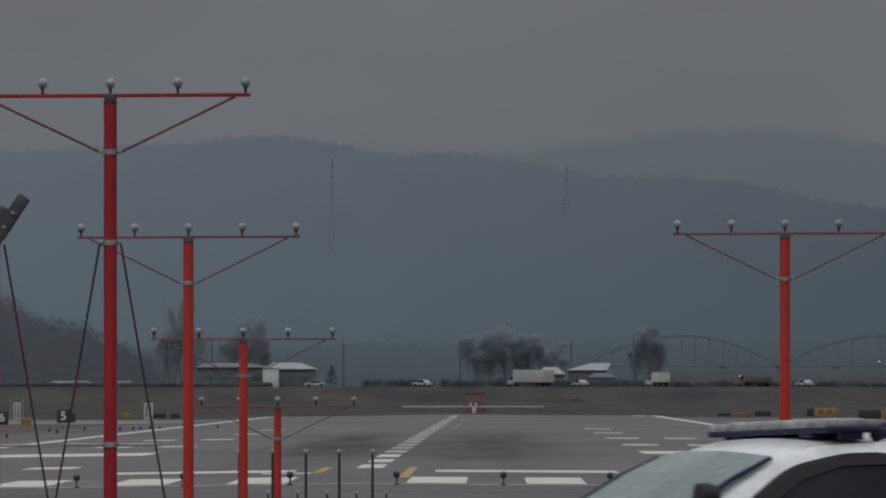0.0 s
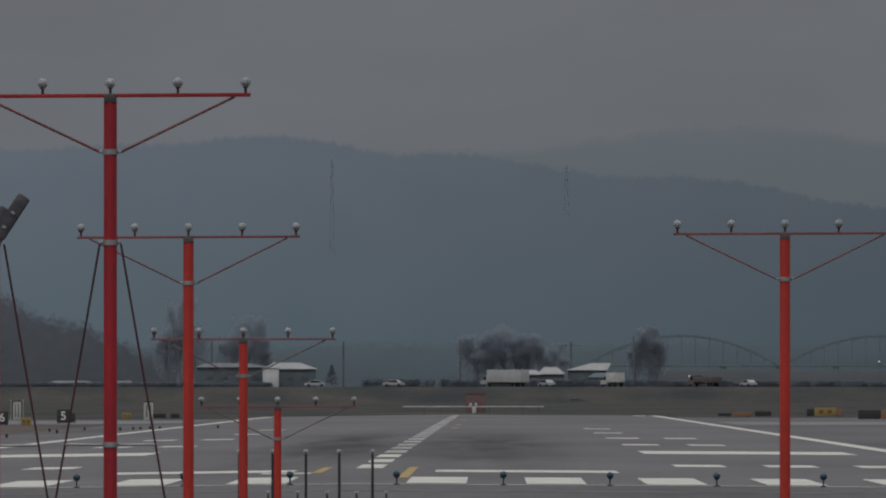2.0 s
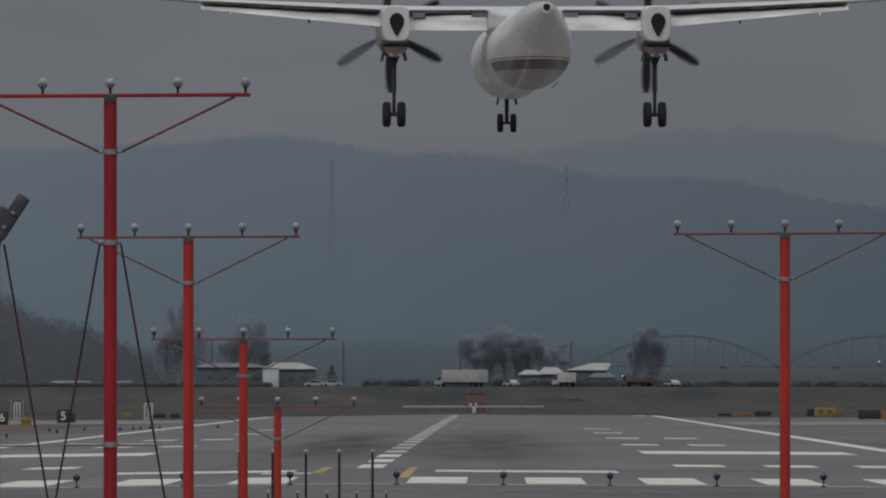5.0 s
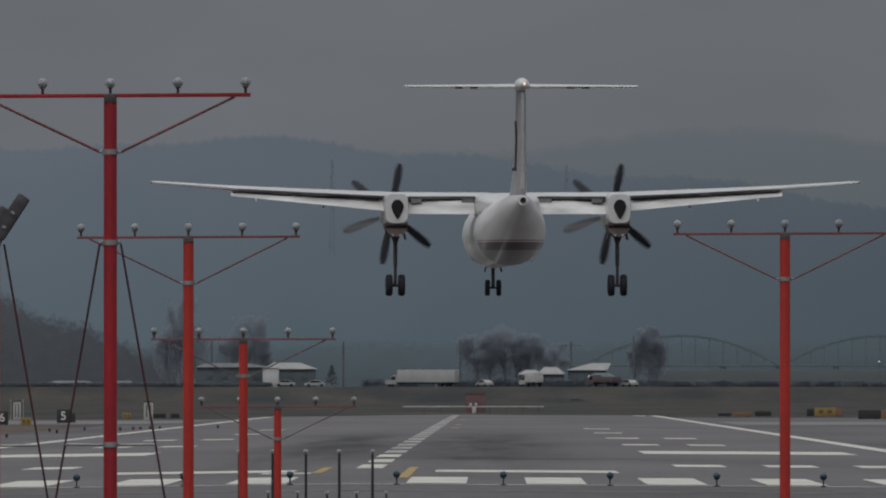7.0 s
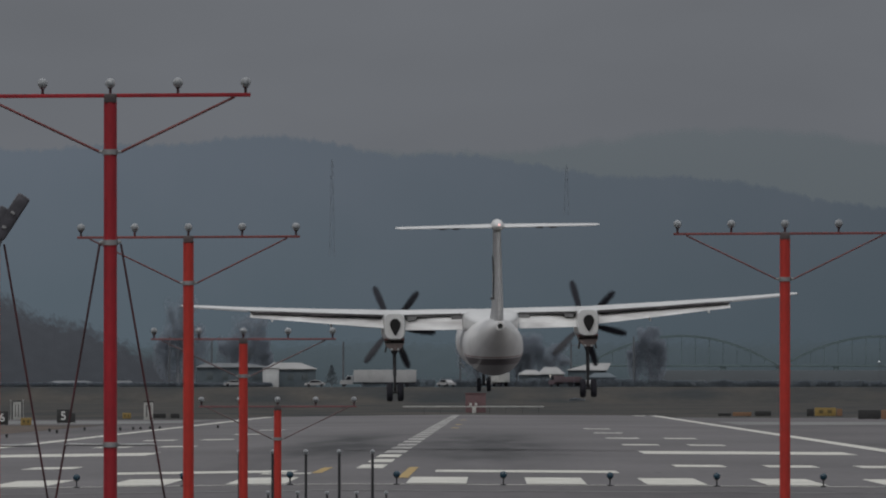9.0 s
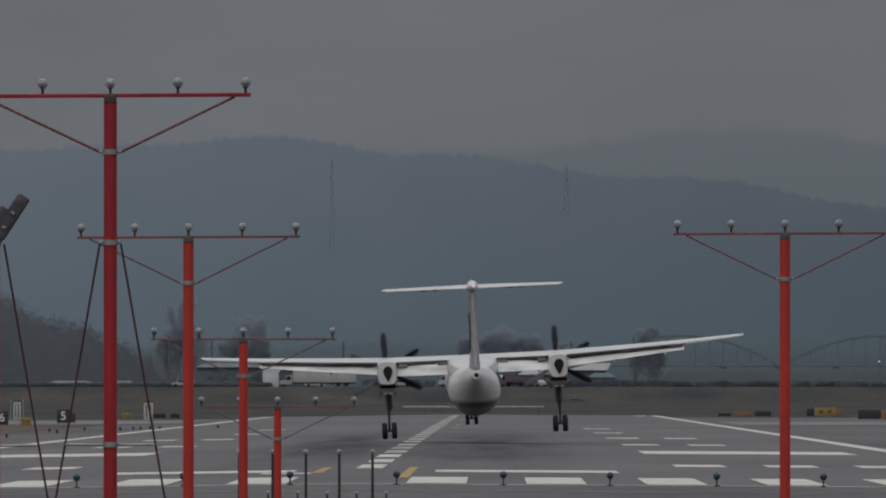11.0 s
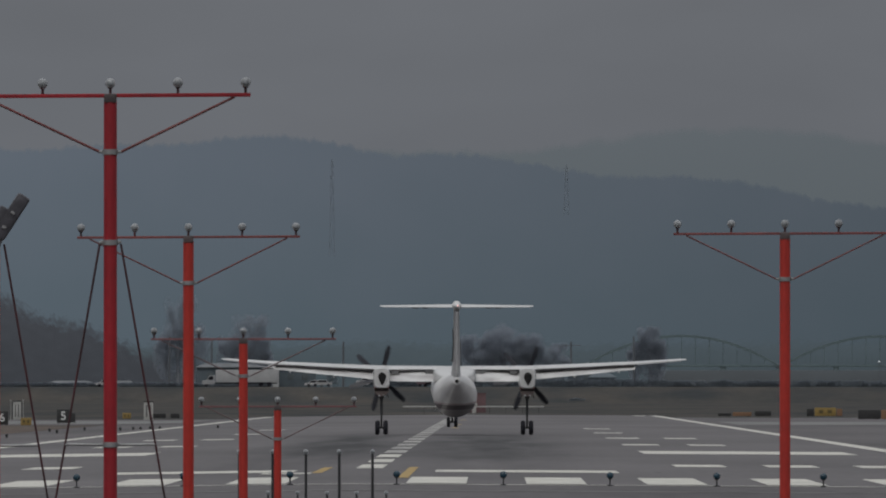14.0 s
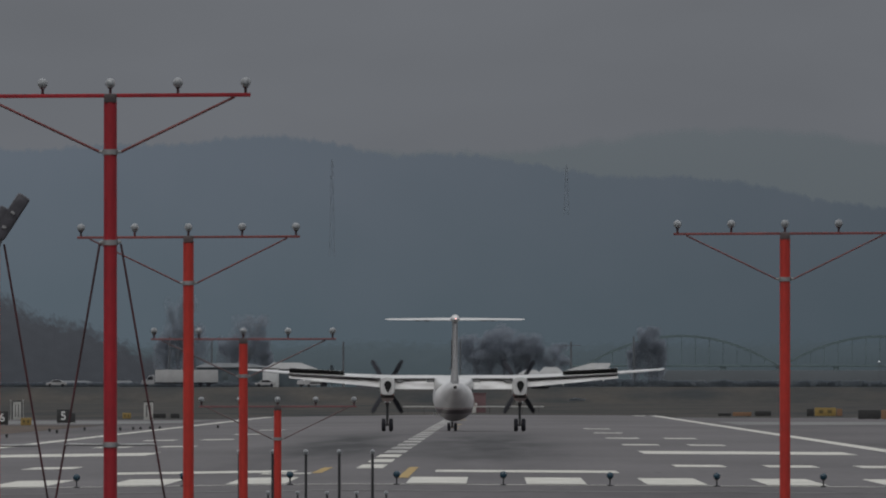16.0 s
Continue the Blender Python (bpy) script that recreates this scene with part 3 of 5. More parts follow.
part("exhaust", bm, M_SOOTSHADE, fuselage, "black tail exhaust")
# wing-to-body fairing
bm = bmesh.new()
loft(bm, [ring_xz(y, z, rx, rz, 40, 0.5) for y, z, rx, rz in eased(((5.0, 3.6, 0.5, 0.1), (3.8, 3.62, 1.05, 0.4), (2.4, 3.6, 1.27, 0.53), (-0.6, 3.58, 1.29, 0.53), (-2.6, 3.56, 1.2, 0.46), (-4.6, 3.5, 0.9, 0.36), (-6.6, 3.45, 0.4, 0.2)), 3)])
part("wing_fairing", bm, M_WING, plane)
# gear sponsons low on the body and tail strakes
for s in (-1, 1):
    bm = bmesh.new()
    box(bm, (s * 0.5, -10.2, 3.62), (0.32, 0.9, 0.1), pose(0, 0, 0, 0, s * 35, 0), 0.03)
    part("vent", bm, M_GREY, fuselage)
    bm = bmesh.new()
    box(bm, (s * 1.22, 4.0, 1.5), (0.05, 0.6, 0.28), pose(0, 0, 0, 0, s * 40, 0), 0.01)
    part("strake", bm, M_WING, fuselage)


def foil(x, le, te, z, th, droop=0.0):
    """A wing section: y from le back to te."""
    c = le - te
    pts = []
    for u, h in ((0.0, 0.0), (0.03, 0.45), (0.12, 0.85), (0.32, 1.0), (0.62, 0.7), (1.0, 0.06)):
        pts.append(Vector((x, le - c * u, z + h * th * 0.6 - droop * u)))
    for u, h in ((1.0, -0.06), (0.62, -0.4), (0.32, -0.62), (0.12, -0.5), (0.03, -0.28)):
        pts.append(Vector((x, le - c * u, z + h * th * 0.6 - droop * u)))
    return pts


for s in (-1, 1):
    # main wing: level to the nacelle, then rising gently to the tip
    bm = bmesh.new()
    loft(bm, [foil(s * x, le, te, z, th) for x, le, te, z, th in ((0.6, 2.75, -0.15, 3.97, 0.3), (4.45, 2.75, -0.15, 3.99, 0.3), (8.0, 2.55, 0.0, 4.15, 0.26), (11.1, 2.3, 0.3, 4.32, 0.2), (13.9, 1.95, 0.72, 4.53, 0.13), (14.21, 1.75, 0.85, 4.56, 0.08))])
    part("wing", bm, M_WING, plane)
    # aileron behind the outer panel; its grey paints in the wing's dark underside
    bm = bmesh.new()
    loft(bm, [foil(s * x, le, te, z, th, 0.02) for x, le, te, z, th in ((11.15, 0.32, -0.35, 4.29, 0.1), (13.9, 0.74, 0.3, 4.51, 0.06))])
    part("aileron", bm, M_DULL, plane, "dull grey aileron")
    # flaps, well down
    for x0, x1, za, zb, c0, c1, da, db in ((1.3, 3.95, 3.84, 3.85, 1.05, 1.05, 0.57, 0.57), (4.95, 11.05, 3.83, 4.13, 1.0, 0.72, 0.42, 0.13)):
        bm = bmesh.new()
        loft(bm, [foil(s * x0, -0.05, -0.05 - c0, za, 0.17, da), foil(s * (x0 + x1) / 2, 0.0, -(c0 + c1) / 2, (za + zb) / 2, 0.15, (da + db) / 2), foil(s * x1, 0.2, 0.2 - c1, zb, 0.12, db)])
        part("flap", bm, M_FLAP, plane)
        # dark strip painting the shade between wing and flap
        bm = bmesh.new()
        loft(bm, [[Vector((s * x, y, z + dz)) for y, dz in ((0.4, 0.03), (-0.3 + k, 0.04), (-0.3 + k, -0.07), (0.4, -0.09))] for x, z, k in ((x0 + 0.02, za + 0.115, 0.0), (x1 - 0.02, zb + 0.09, 0.34 if x1 > 5 else 0.0))])
        part("flap_gap_shade", bm, M_GREY, plane, "dark strip painting the shade above the lowered flap")
    for x, w, z in ((1.55, 0.5, 3.8), (3.62, 0.42, 3.8)):
        bm = bmesh.new()
        loft(bm, [[Vector((s * x + dx * w / 2, y, z + dz)) for dx, dz in ((-1, -0.085), (1, -0.07), (1, 0.075), (-1, 0.09))] for y in (-0.1, -0.42)])
        part("hinge_cover", bm, M_DULL, plane, "grey flap hinge pocket")
    # dark strip painting the outer flap gap's shade and soot, deeper and ragged outboard
    bm = bmesh.new()
    rings = []
    for i in range(41):
        x = 5.02 + 5.95 * i / 40
        deep = 0.01 + 0.065 * max(0.0, min(1.0, (x - 6.2) / 1.6)) * (0.55 + 0.9 * max(0.0, noise.noise((x * 1.3, s * 0.7, 2.0)) + 0.25)) + 0.03 * noise.noise((x * 4.0, s, 7.0))
        top = 3.955 + (x - 5) * 0.0535
        back = -0.6 + (x - 5) * 0.055
        rings.append([Vector((s * x, y, z)) for y, z in ((0.0, top), (back, top), (back, top - 0.022 - max(0.01, deep)), (0.0, top - 0.022 - max(0.01, deep)))])
    loft(bm, rings)
    part("flap_gap_strip", bm, M_SLOT, plane, "dark strip of shade and soot above the flap")
    for x, z in ((7.35, 3.62), (10.05, 3.93)):
        bm = bmesh.new()
        loft(bm, [ring_xz(y, zz, rx, rz, 10) for y, zz, rx, rz in ((0.9, z + 0.3, 0.02, 0.02), (0.6, z + 0.22, 0.055, 0.08), (-0.2, z + 0.0, 0.06, 0.09), (-0.55, z - 0.07, 0.055, 0.08), (-0.8, z - 0.12, 0.02, 0.04))])
        bm.verts.ensure_lookup_table()
        for v in bm.verts:
            v.co.x += s * x
        part("flap_track", bm, M_WING, plane)
    bm = bmesh.new()
    ball(bm, (s * 14.2, 1.0, 4.55), 0.05, 10, 6)
    part("wingtip_light", bm, M_LENS, plane)
    # nacelle, deep and square at the back
    bm = bmesh.new()
    loft(bm, [[p + Vector((s * 4.45, 0, 0)) for p in ring_xz(y, z, rx, rz, 24, pw)] for y, z, rx, rz, pw in (
        (5.0, 3.3, 0.36, 0.36, 1), (4.6, 3.26, 0.46, 0.56, 0.9), (3.6, 3.3, 0.52, 0.72, 0.75), (1.5, 3.42, 0.52, 0.74, 0.62), (-0.6, 3.47, 0.49, 0.67, 0.45), (-1.5, 3.49, 0.47, 0.63, 0.42), (-1.75, 3.5, 0.44, 0.58, 0.5))])
    nac = part("nacelle", bm, M_WING, plane)
    bm = bmesh.new()
    rings = []
    for y, k in ((-1.6, 0.8), (-1.79, 1.0), (-1.83, 0.9)):
        rings.append([Vector((s * 4.45 + 0.03 + k * 0.25 * math.cos(t) * (1.0 if math.sin(t) > 0 else (1 + math.sin(t)) ** 0.45), y, 3.56 + k * (0.3 * math.sin(t) if math.sin(t) > 0 else 0.5 * math.sin(t)))) for t in [2 * math.pi * i / 20 + 0.02 for i in range(20)]])
    loft(bm, rings)
    part("exhaust_pipe", bm, M_SOOTSHADE, nac, "black teardrop exhaust opening")
    bm = bmesh.new()
    loft(bm, [[p + Vector((s * 4.45, 0, 0)) for p in ring_xz(-1.4, z, rx, 0.02, 20, 0.5)] for z, rx in ((2.87, 0.45), (2.92, 0.46))])
    part("trim_line", bm, M_ROSE, nac, "thin rose trim line")
    for z, h in ((2.80, 0.035), (2.74, 0.05)):
        bm = bmesh.new()
        loft(bm, [[p + Vector((s * 4.45, 0, 0)) for p in ring_xz(-1.53, zz, 0.44, 0.015, 20, 0.5)] for zz in (z, z + h)])
        part("cowl_band", bm, M_COWL if h < 0.05 else M_SOOTSHADE, nac, "dark band round the cowl")
    for k in (-1, 1):
        bm = bmesh.new()
        ball(bm, (s * 4.45 + k * 0.15, -1.5, 2.42), 0.06, 10, 8)
        part("gear_lamp", bm, M_SHELL, nac, "small pale round gear fitting")
    # gear bay doors and leg
    for k in (-1, 1):
        bm = bmesh.new()
        box(bm, (s * 4.45 + k * 0.36, 0.2, 2.5), (0.05, 1.5, 0.5), pose(0, 0, 0, 0, k * -12, 0), 0.01)
        part("gear_door", bm, M_GREY, nac)
    bm = bmesh.new()
    loft(bm, [[Vector((s * 4.45 + dx, y, z)) for y in (0.9, -1.5)] + [Vector((s * 4.45 - dx, y, z)) for y in (-1.5, 0.9)] for dx, z in ((0.45, 2.86), (0.43, 2.66), (0.3, 2.5), (0.18, 2.38))])
    part("gear_bay", bm, M_COWL, nac, "brown-grey underside of the nacelle")
    bm = bmesh.new()
    tube(bm, (s * 4.45, 0.9, 2.6), (s * 4.45, 0.05, 1.55), 0.05, seg=10)
    tube(bm, (s * 4.45 - 0.22, -0.1, 2.6), (s * 4.45, 0, 2.0), 0.04, seg=8)
    tube(bm, (s * 4.45 + 0.22, -0.1, 2.6), (s * 4.45, 0, 2.0), 0.04, seg=8)
    tube(bm, (s * 4.45, 0, 1.2), (s * 4.45, 0, 2.75), 0.085, seg=14)
    part("gear_leg", bm, M_OLEO, plane, "dark upper landing gear leg")

# fin, rudder, tailplane
bm = bmesh.new()


def fin_ring(z, le, te, th):
    c = le - te
    return [Vector((h * th, le - c * u, z)) for u, h in ((0, 0), (0.08, 0.5), (0.3, 1.0), (0.65, 0.9), (1, 0.75), (1, -0.75), (0.65, -0.9), (0.3, -1.0), (0.08, -0.5))]


loft(bm, [fin_ring(z, le, te, th) for z, le, te, th in ((3.2, -6.6, -14.4, 0.42), (3.9, -8.6, -14.5, 0.3), (4.6, -10.7, -14.65, 0.24), (5.4, -11.9, -14.9, 0.21), (8.15, -13.4, -15.6, 0.17))])
part("fin", bm, M_FIN, plane)
bm = bmesh.new()
loft(bm, [[Vector((h * th, le - (le - te) * u, z)) for u, h in ((0, 1), (0.5, 0.9), (1, 0.3), (1, -0.3), (0.5, -0.9), (0, -1))] for z, le, te, th in ((3.7, -14.4, -15.6, 0.2), (4.25, -14.66, -16.2, 0.22), (8.0, -15.62, -16.75, 0.15))])
part("rudder", bm, M_FIN, plane)
bm = bmesh.new()
tube(bm, (-0.225, -15.1, 5.0), (-0.2, -15.5, 6.0), 0.05, seg=8)
tube(bm, (-0.2, -15.5, 6.0), (-0.24, -15.4, 6.9), 0.05, 0.04, seg=8)
box(bm, (-0.27, -15.2, 4.98), (0.22, 0.3, 0.1), None, 0.02)
part("rudder_hinge", bm, M_GREY, plane, "dark hinge fairing along the rudder")
for s in (-1, 1):
    bm = bmesh.new()
    loft(bm, [foil(s * x, le, te, z, th) for x, le, te, z, th in ((0.05, -13.9, -16.0, 8.24, 0.19), (4.5, -14.5, -15.9, 8.24, 0.1), (4.63, -14.7, -15.8, 8.24, 0.06))])
    part("tailplane", bm, M_WING, plane)
    bm = bmesh.new()
    loft(bm, [foil(s * x, le, te, z, th) for x, le, te, z, th in ((0.3, -16.02, -16.7, 8.23, 0.12), (4.45, -15.92, -16.4, 8.23, 0.07))])
    part("elevator", bm, M_WING, plane)
    for x in (1.9, 2.5):
        bm = bmesh.new()
        box(bm, (s * x, -16.3, 8.175), (0.3, 0.5, 0.06), None, 0.02)
        part("tab_cover", bm, M_GREY, plane)
bm = bmesh.new()
lathe(bm, [(-12.9, 0.03), (-13.4, 0.16), (-14.4, 0.26), (-16.0, 0.28), (-16.8, 0.2), (-17.1, 0.05)], "Y", (0, 0, 8.3), 18)
part("tail_bullet", bm, M_WING, plane)
bm = bmesh.new()
ball(bm, (0.04, -17.08, 8.33), 0.045, 10, 8)
part("tail_beacon", bm, M_BEACON, plane, "small glowing red beacon")
for z in (7.7, 6.9):
    bm = bmesh.new()
    box(bm, (0, -16.72 + (8 - z) * 0.15, z), (0.05, 0.02, 0.25), None, 0.005)
    part("static_wick", bm, M_GREY, plane)

# nose gear
bm = bmesh.new()
tube(bm, (0, 13.9, 0.3), (0, 13.95, 1.6), 0.07, seg=12)
tube(bm, (0, 13.9, 0.75), (0, 14.9, 1.7), 0.04, seg=8)
tube(bm, (-0.24, 13.9, 0.33), (0.24, 13.9, 0.33), 0.045, seg=10)
nose_leg = part("nose_gear", bm, M_OLEO, plane)
for s in (-1, 1):
    bm = bmesh.new()
    lathe(bm, [(-0.09, 0.16), (-0.1, 0.28), (-0.07, 0.325), (0.07, 0.325), (0.1, 0.28), (0.09, 0.16)], "X", (s * 0.23, 13.9, 0.33), 24)
    part("nose_wheel", bm, M_TYRE, nose_leg, "small black nose tyre")
    bm = bmesh.new()
    box(bm, (s * 0.3, 13.9, 1.15), (0.04, 1.2, 0.36), pose(0, 0, 0, 0, s * -14, 0), 0.01)
    part("nose_gear_door", bm, M_GREY, nose_leg)

# parts that move: main-gear trucks, spoilers, propellers
trucks, spoilers, props = [], [], []
for s in (-1, 1):
    bm = bmesh.new()
    tube(bm, (0, 0, 0.43), (0, 0, 1.3), 0.06, seg=12)
    tube(bm, (-0.36, 0, 0.43), (0.36, 0, 0.43), 0.07, seg=12)
    tube(bm, (0, 0.05, 0.5), (0, 0.22, 0.95), 0.035, seg=8)
    truck = part("gear_truck", bm, M_OLEO, plane, "dark lower leg and axle")
    for k in (-1, 1):
        bm = bmesh.new()
        lathe(bm, [(-0.12, 0.2), (-0.14, 0.3), (-0.135, 0.37), (-0.08, 0.43), (0.08, 0.43), (0.135, 0.37), (0.14, 0.3), (0.12, 0.2)], "X", (k * 0.25, 0, 0.43), 28)
        part("main_wheel", bm, M_TYRE, truck, "black main tyre")
    trucks.append((s, truck))
    bm = bmesh.new()
    loft(bm, [[Vector((s * x, y, z)) for y, z in ((0.0, 0.0), (-0.55, -0.02), (-0.55, -0.045), (0.0, -0.04))] for x, z in ((-1.85, 0.0), (1.85, 0.0))])
    spoilers.append((s, part("spoiler", bm, M_WING, plane, "white wing spoiler panel")))
    # black sheet paints the shade on the raised panel's underside
    bm = bmesh.new()
    loft(bm, [[Vector((s * x, y, z)) for y, z in ((-0.01, -0.044), (-0.553, -0.03), (-0.553, -0.06), (-0.01, -0.07))] for x in (-1.84, 1.84)])
    part("underside", bm, M_SOOTSHADE, spoilers[-1][1], "black spoiler underside painting its shade")
    bm = bmesh.new()
    lathe(bm, [(-0.25, 0.3), (0.1, 0.3), (0.5, 0.2), (0.72, 0.04)], "Y", (0, 0, 0), 20)
    prop = part("propeller", bm, M_BLADE, plane, "dark six-bladed propeller")
    for i in range(6):
        a = math.radians(60 * i)
        bm = bmesh.new()
        rings = []
        for r, c, tw in ((0.22, 0.14, 60), (0.5, 0.22, 50), (0.9, 0.34, 40), (1.4, 0.38, 32), (1.85, 0.32, 26), (2.06, 0.15, 24)):
            ct, st = math.cos(math.radians(tw)), math.sin(math.radians(tw))
            q = []
            for u, h in ((-0.5, 0), (-0.25, 0.06), (0.25, 0.06), (0.5, 0), (0.25, -0.05), (-0.25, -0.05)):
                w, d = u * c, h * c
                lx, ly = w * ct - d * st, w * st + d * ct
                q.append(Vector((lx * math.cos(a) + r * math.sin(a), ly, r * math.cos(a) - lx * math.sin(a))))
            rings.append(q)
        loft(bm, rings)
        part("blade", bm, M_BLADE, prop)
    props.append((s, prop))


# ---- the patrol car on the perimeter road ----
M_CAR = mat("white_car_paint", (0.86, 0.885, 0.9), (0.82, 0.845, 0.86), rough=0.3, scale=0.8, fine=12, bump=0.0, coat=0.5)
M_TINT = mat("dark_tinted_glass", (0.03, 0.031, 0.036), (0.02, 0.02, 0.025), rough=0.06, scale=2, fine=20, bump=0.0, spec=0.15)
# the windscreen's reflection is painted as a pale green-grey base colour
M_WIND = mat("windscreen_reflection_tint", (0.36, 0.44, 0.43), (0.24, 0.31, 0.3), rough=0.08, scale=1.2, fine=20, bump=0.0)
M_TRIM = mat("black_car_trim", (0.018, 0.018, 0.022), (0.012, 0.012, 0.015), rough=0.5, scale=4, fine=40, bump=0.05)
M_NAVY = mat("navy_black_roof_rail", (0.02, 0.014, 0.07), (0.014, 0.01, 0.045), rough=0.4, scale=4, fine=40, bump=0.0)
M_CLEAR = mat("clear_light_bar_lens", (0.42, 0.43, 0.42), (0.2, 0.205, 0.2), rough=0.12, scale=7, fine=40, bump=0.0)
M_GAP = mat("shut_line", (0.3, 0.31, 0.31), rough=0.6)
M_RIM = mat("steel_wheel_rim", (0.35, 0.35, 0.36), rough=0.4, metal=0.8, scale=4, fine=30, bump=0.0)

car = thing("patrol_car", pose(1.5525, 113.8, 0.535, 0, 0, 115), "white patrol SUV with a clear roof light bar, driving", "car")


def car_ring(y, w, z0, z1, r=0.12, k=4):
    """A rounded box section across the car."""
    out = []
    for cx, cz, a0 in ((w - r, z1 - r, 0), (-w + r, z1 - r, 90), (-w + r, z0 + r, 180), (w - r, z0 + r, 270)):
        for i in range(k + 1):
            a = math.radians(a0 + 90 * i / k)
            out.append(Vector((cx + r * math.cos(a), y, cz + r * math.sin(a))))
    return out


bm = bmesh.new()
loft(bm, [car_ring(y, w, z0, z1, r) for y, w, z0, z1, r in (
    (2.6, 0.8, 0.42, 0.95, 0.1), (2.5, 0.92, 0.32, 1.08, 0.12), (2.1, 0.98, 0.28, 1.14, 0.12), (1.2, 1.0, 0.28, 1.2, 0.12), (0, 1.0, 0.28, 1.2, 0.1), (-2.0, 1.0, 0.28, 1.2, 0.1), (-2.6, 0.98, 0.34, 1.2, 0.1), (-2.74, 0.92, 0.45, 1.14, 0.1))])
part("lower_body", bm, M_CAR, car)


def cabin_ring(y, zb, wb, zt, wt, crown=0.05):
    """Cabin section: straight leaning sides and a softly crowned roof."""
    pts = [Vector((wb, y, zb)), Vector(((wb + wt * 3) / 4, y, zb + (zt - zb) * 0.7)), Vector((wt, y, zt - 0.05)), Vector((wt - 0.035, y, zt - 0.012))]
    for u in (0.8, 0.5, 0.2):
        pts.append(Vector(((wt - 0.035) * u, y, zt - 0.005 + crown * 0.6 * (1 - u * u))))
    return pts + [Vector((-p.x, p.y, p.z)) for p in reversed(pts)]


CABIN = [(1.28, 1.17, 0.84, 1.3, 0.74, 0.0), (0.95, 1.17, 0.9, 1.43, 0.75, 0.02), (0.62, 1.17, 0.92, 1.625, 0.73, 0.03), (0.36, 1.17, 0.93, 1.758, 0.73, 0.04), (0.12, 1.17, 0.94, 1.835, 0.737, 0.05), (-0.6, 1.17, 0.94, 1.875, 0.74, 0.05), (-1.6, 1.17, 0.94, 1.875, 0.735, 0.05), (-2.4, 1.17, 0.94, 1.855, 0.73, 0.05), (-2.57, 1.17, 0.93, 1.83, 0.72, 0.04), (-2.68, 1.17, 0.92, 1.6, 0.8, 0.0), (-2.72, 1.17, 0.9, 1.3, 0.86, 0.0)]
bm = bmesh.new()
loft(bm, [cabin_ring(*c) for c in CABIN])
cabin = part("cabin", bm, M_CAR, car, "white cabin and roof")


def side_at(z):
    """Half-width of the cabin's side at height z."""
    k = (z - 1.17) / (1.82 - 1.17)
    return (0.94 - k / 0.7 * 0.1515 if k < 0.7 else 0.7885 - (k - 0.7) / 0.3 * 0.0505) + 0.006


def pane(name, outline, material, s, parent, lift=0.0):
    """A flat-sided side window from (y, z) corners, rounded, standing a little proud."""
    bm = bmesh.new()
    a = [bm.verts.new((s * (side_at(z) + lift + 0.006), y, z)) for y, z in outline]
    b = [bm.verts.new((s * (side_at(z) + lift - 0.03), y, z)) for y, z in outline]
    bm.faces.new(a)
    bm.faces.new(b[::-1])
    for i in range(len(a)):
        j = (i + 1) % len(a)
        bm.faces.new((a[i], b[i], b[j], a[j]))
    return part(name, bm, material, parent)


def smooth_outline(pts, r=0.07, k=4):
    out = []
    n = len(pts)
    for i in range(n):
        p, a, b = Vector(pts[i]), Vector(pts[i - 1]), Vector(pts[(i + 1) % n])
        u, v = (a - p), (b - p)
        d = min(r, u.length * 0.45, v.length * 0.45)
        p0, p1 = p + u.normalized() * d, p + v.normalized() * d
        for j in range(k + 1):
            t = j / k
            out.append(tuple((1 - t) ** 2 * p0 + 2 * t * (1 - t) * p + t * t * p1))
    return out


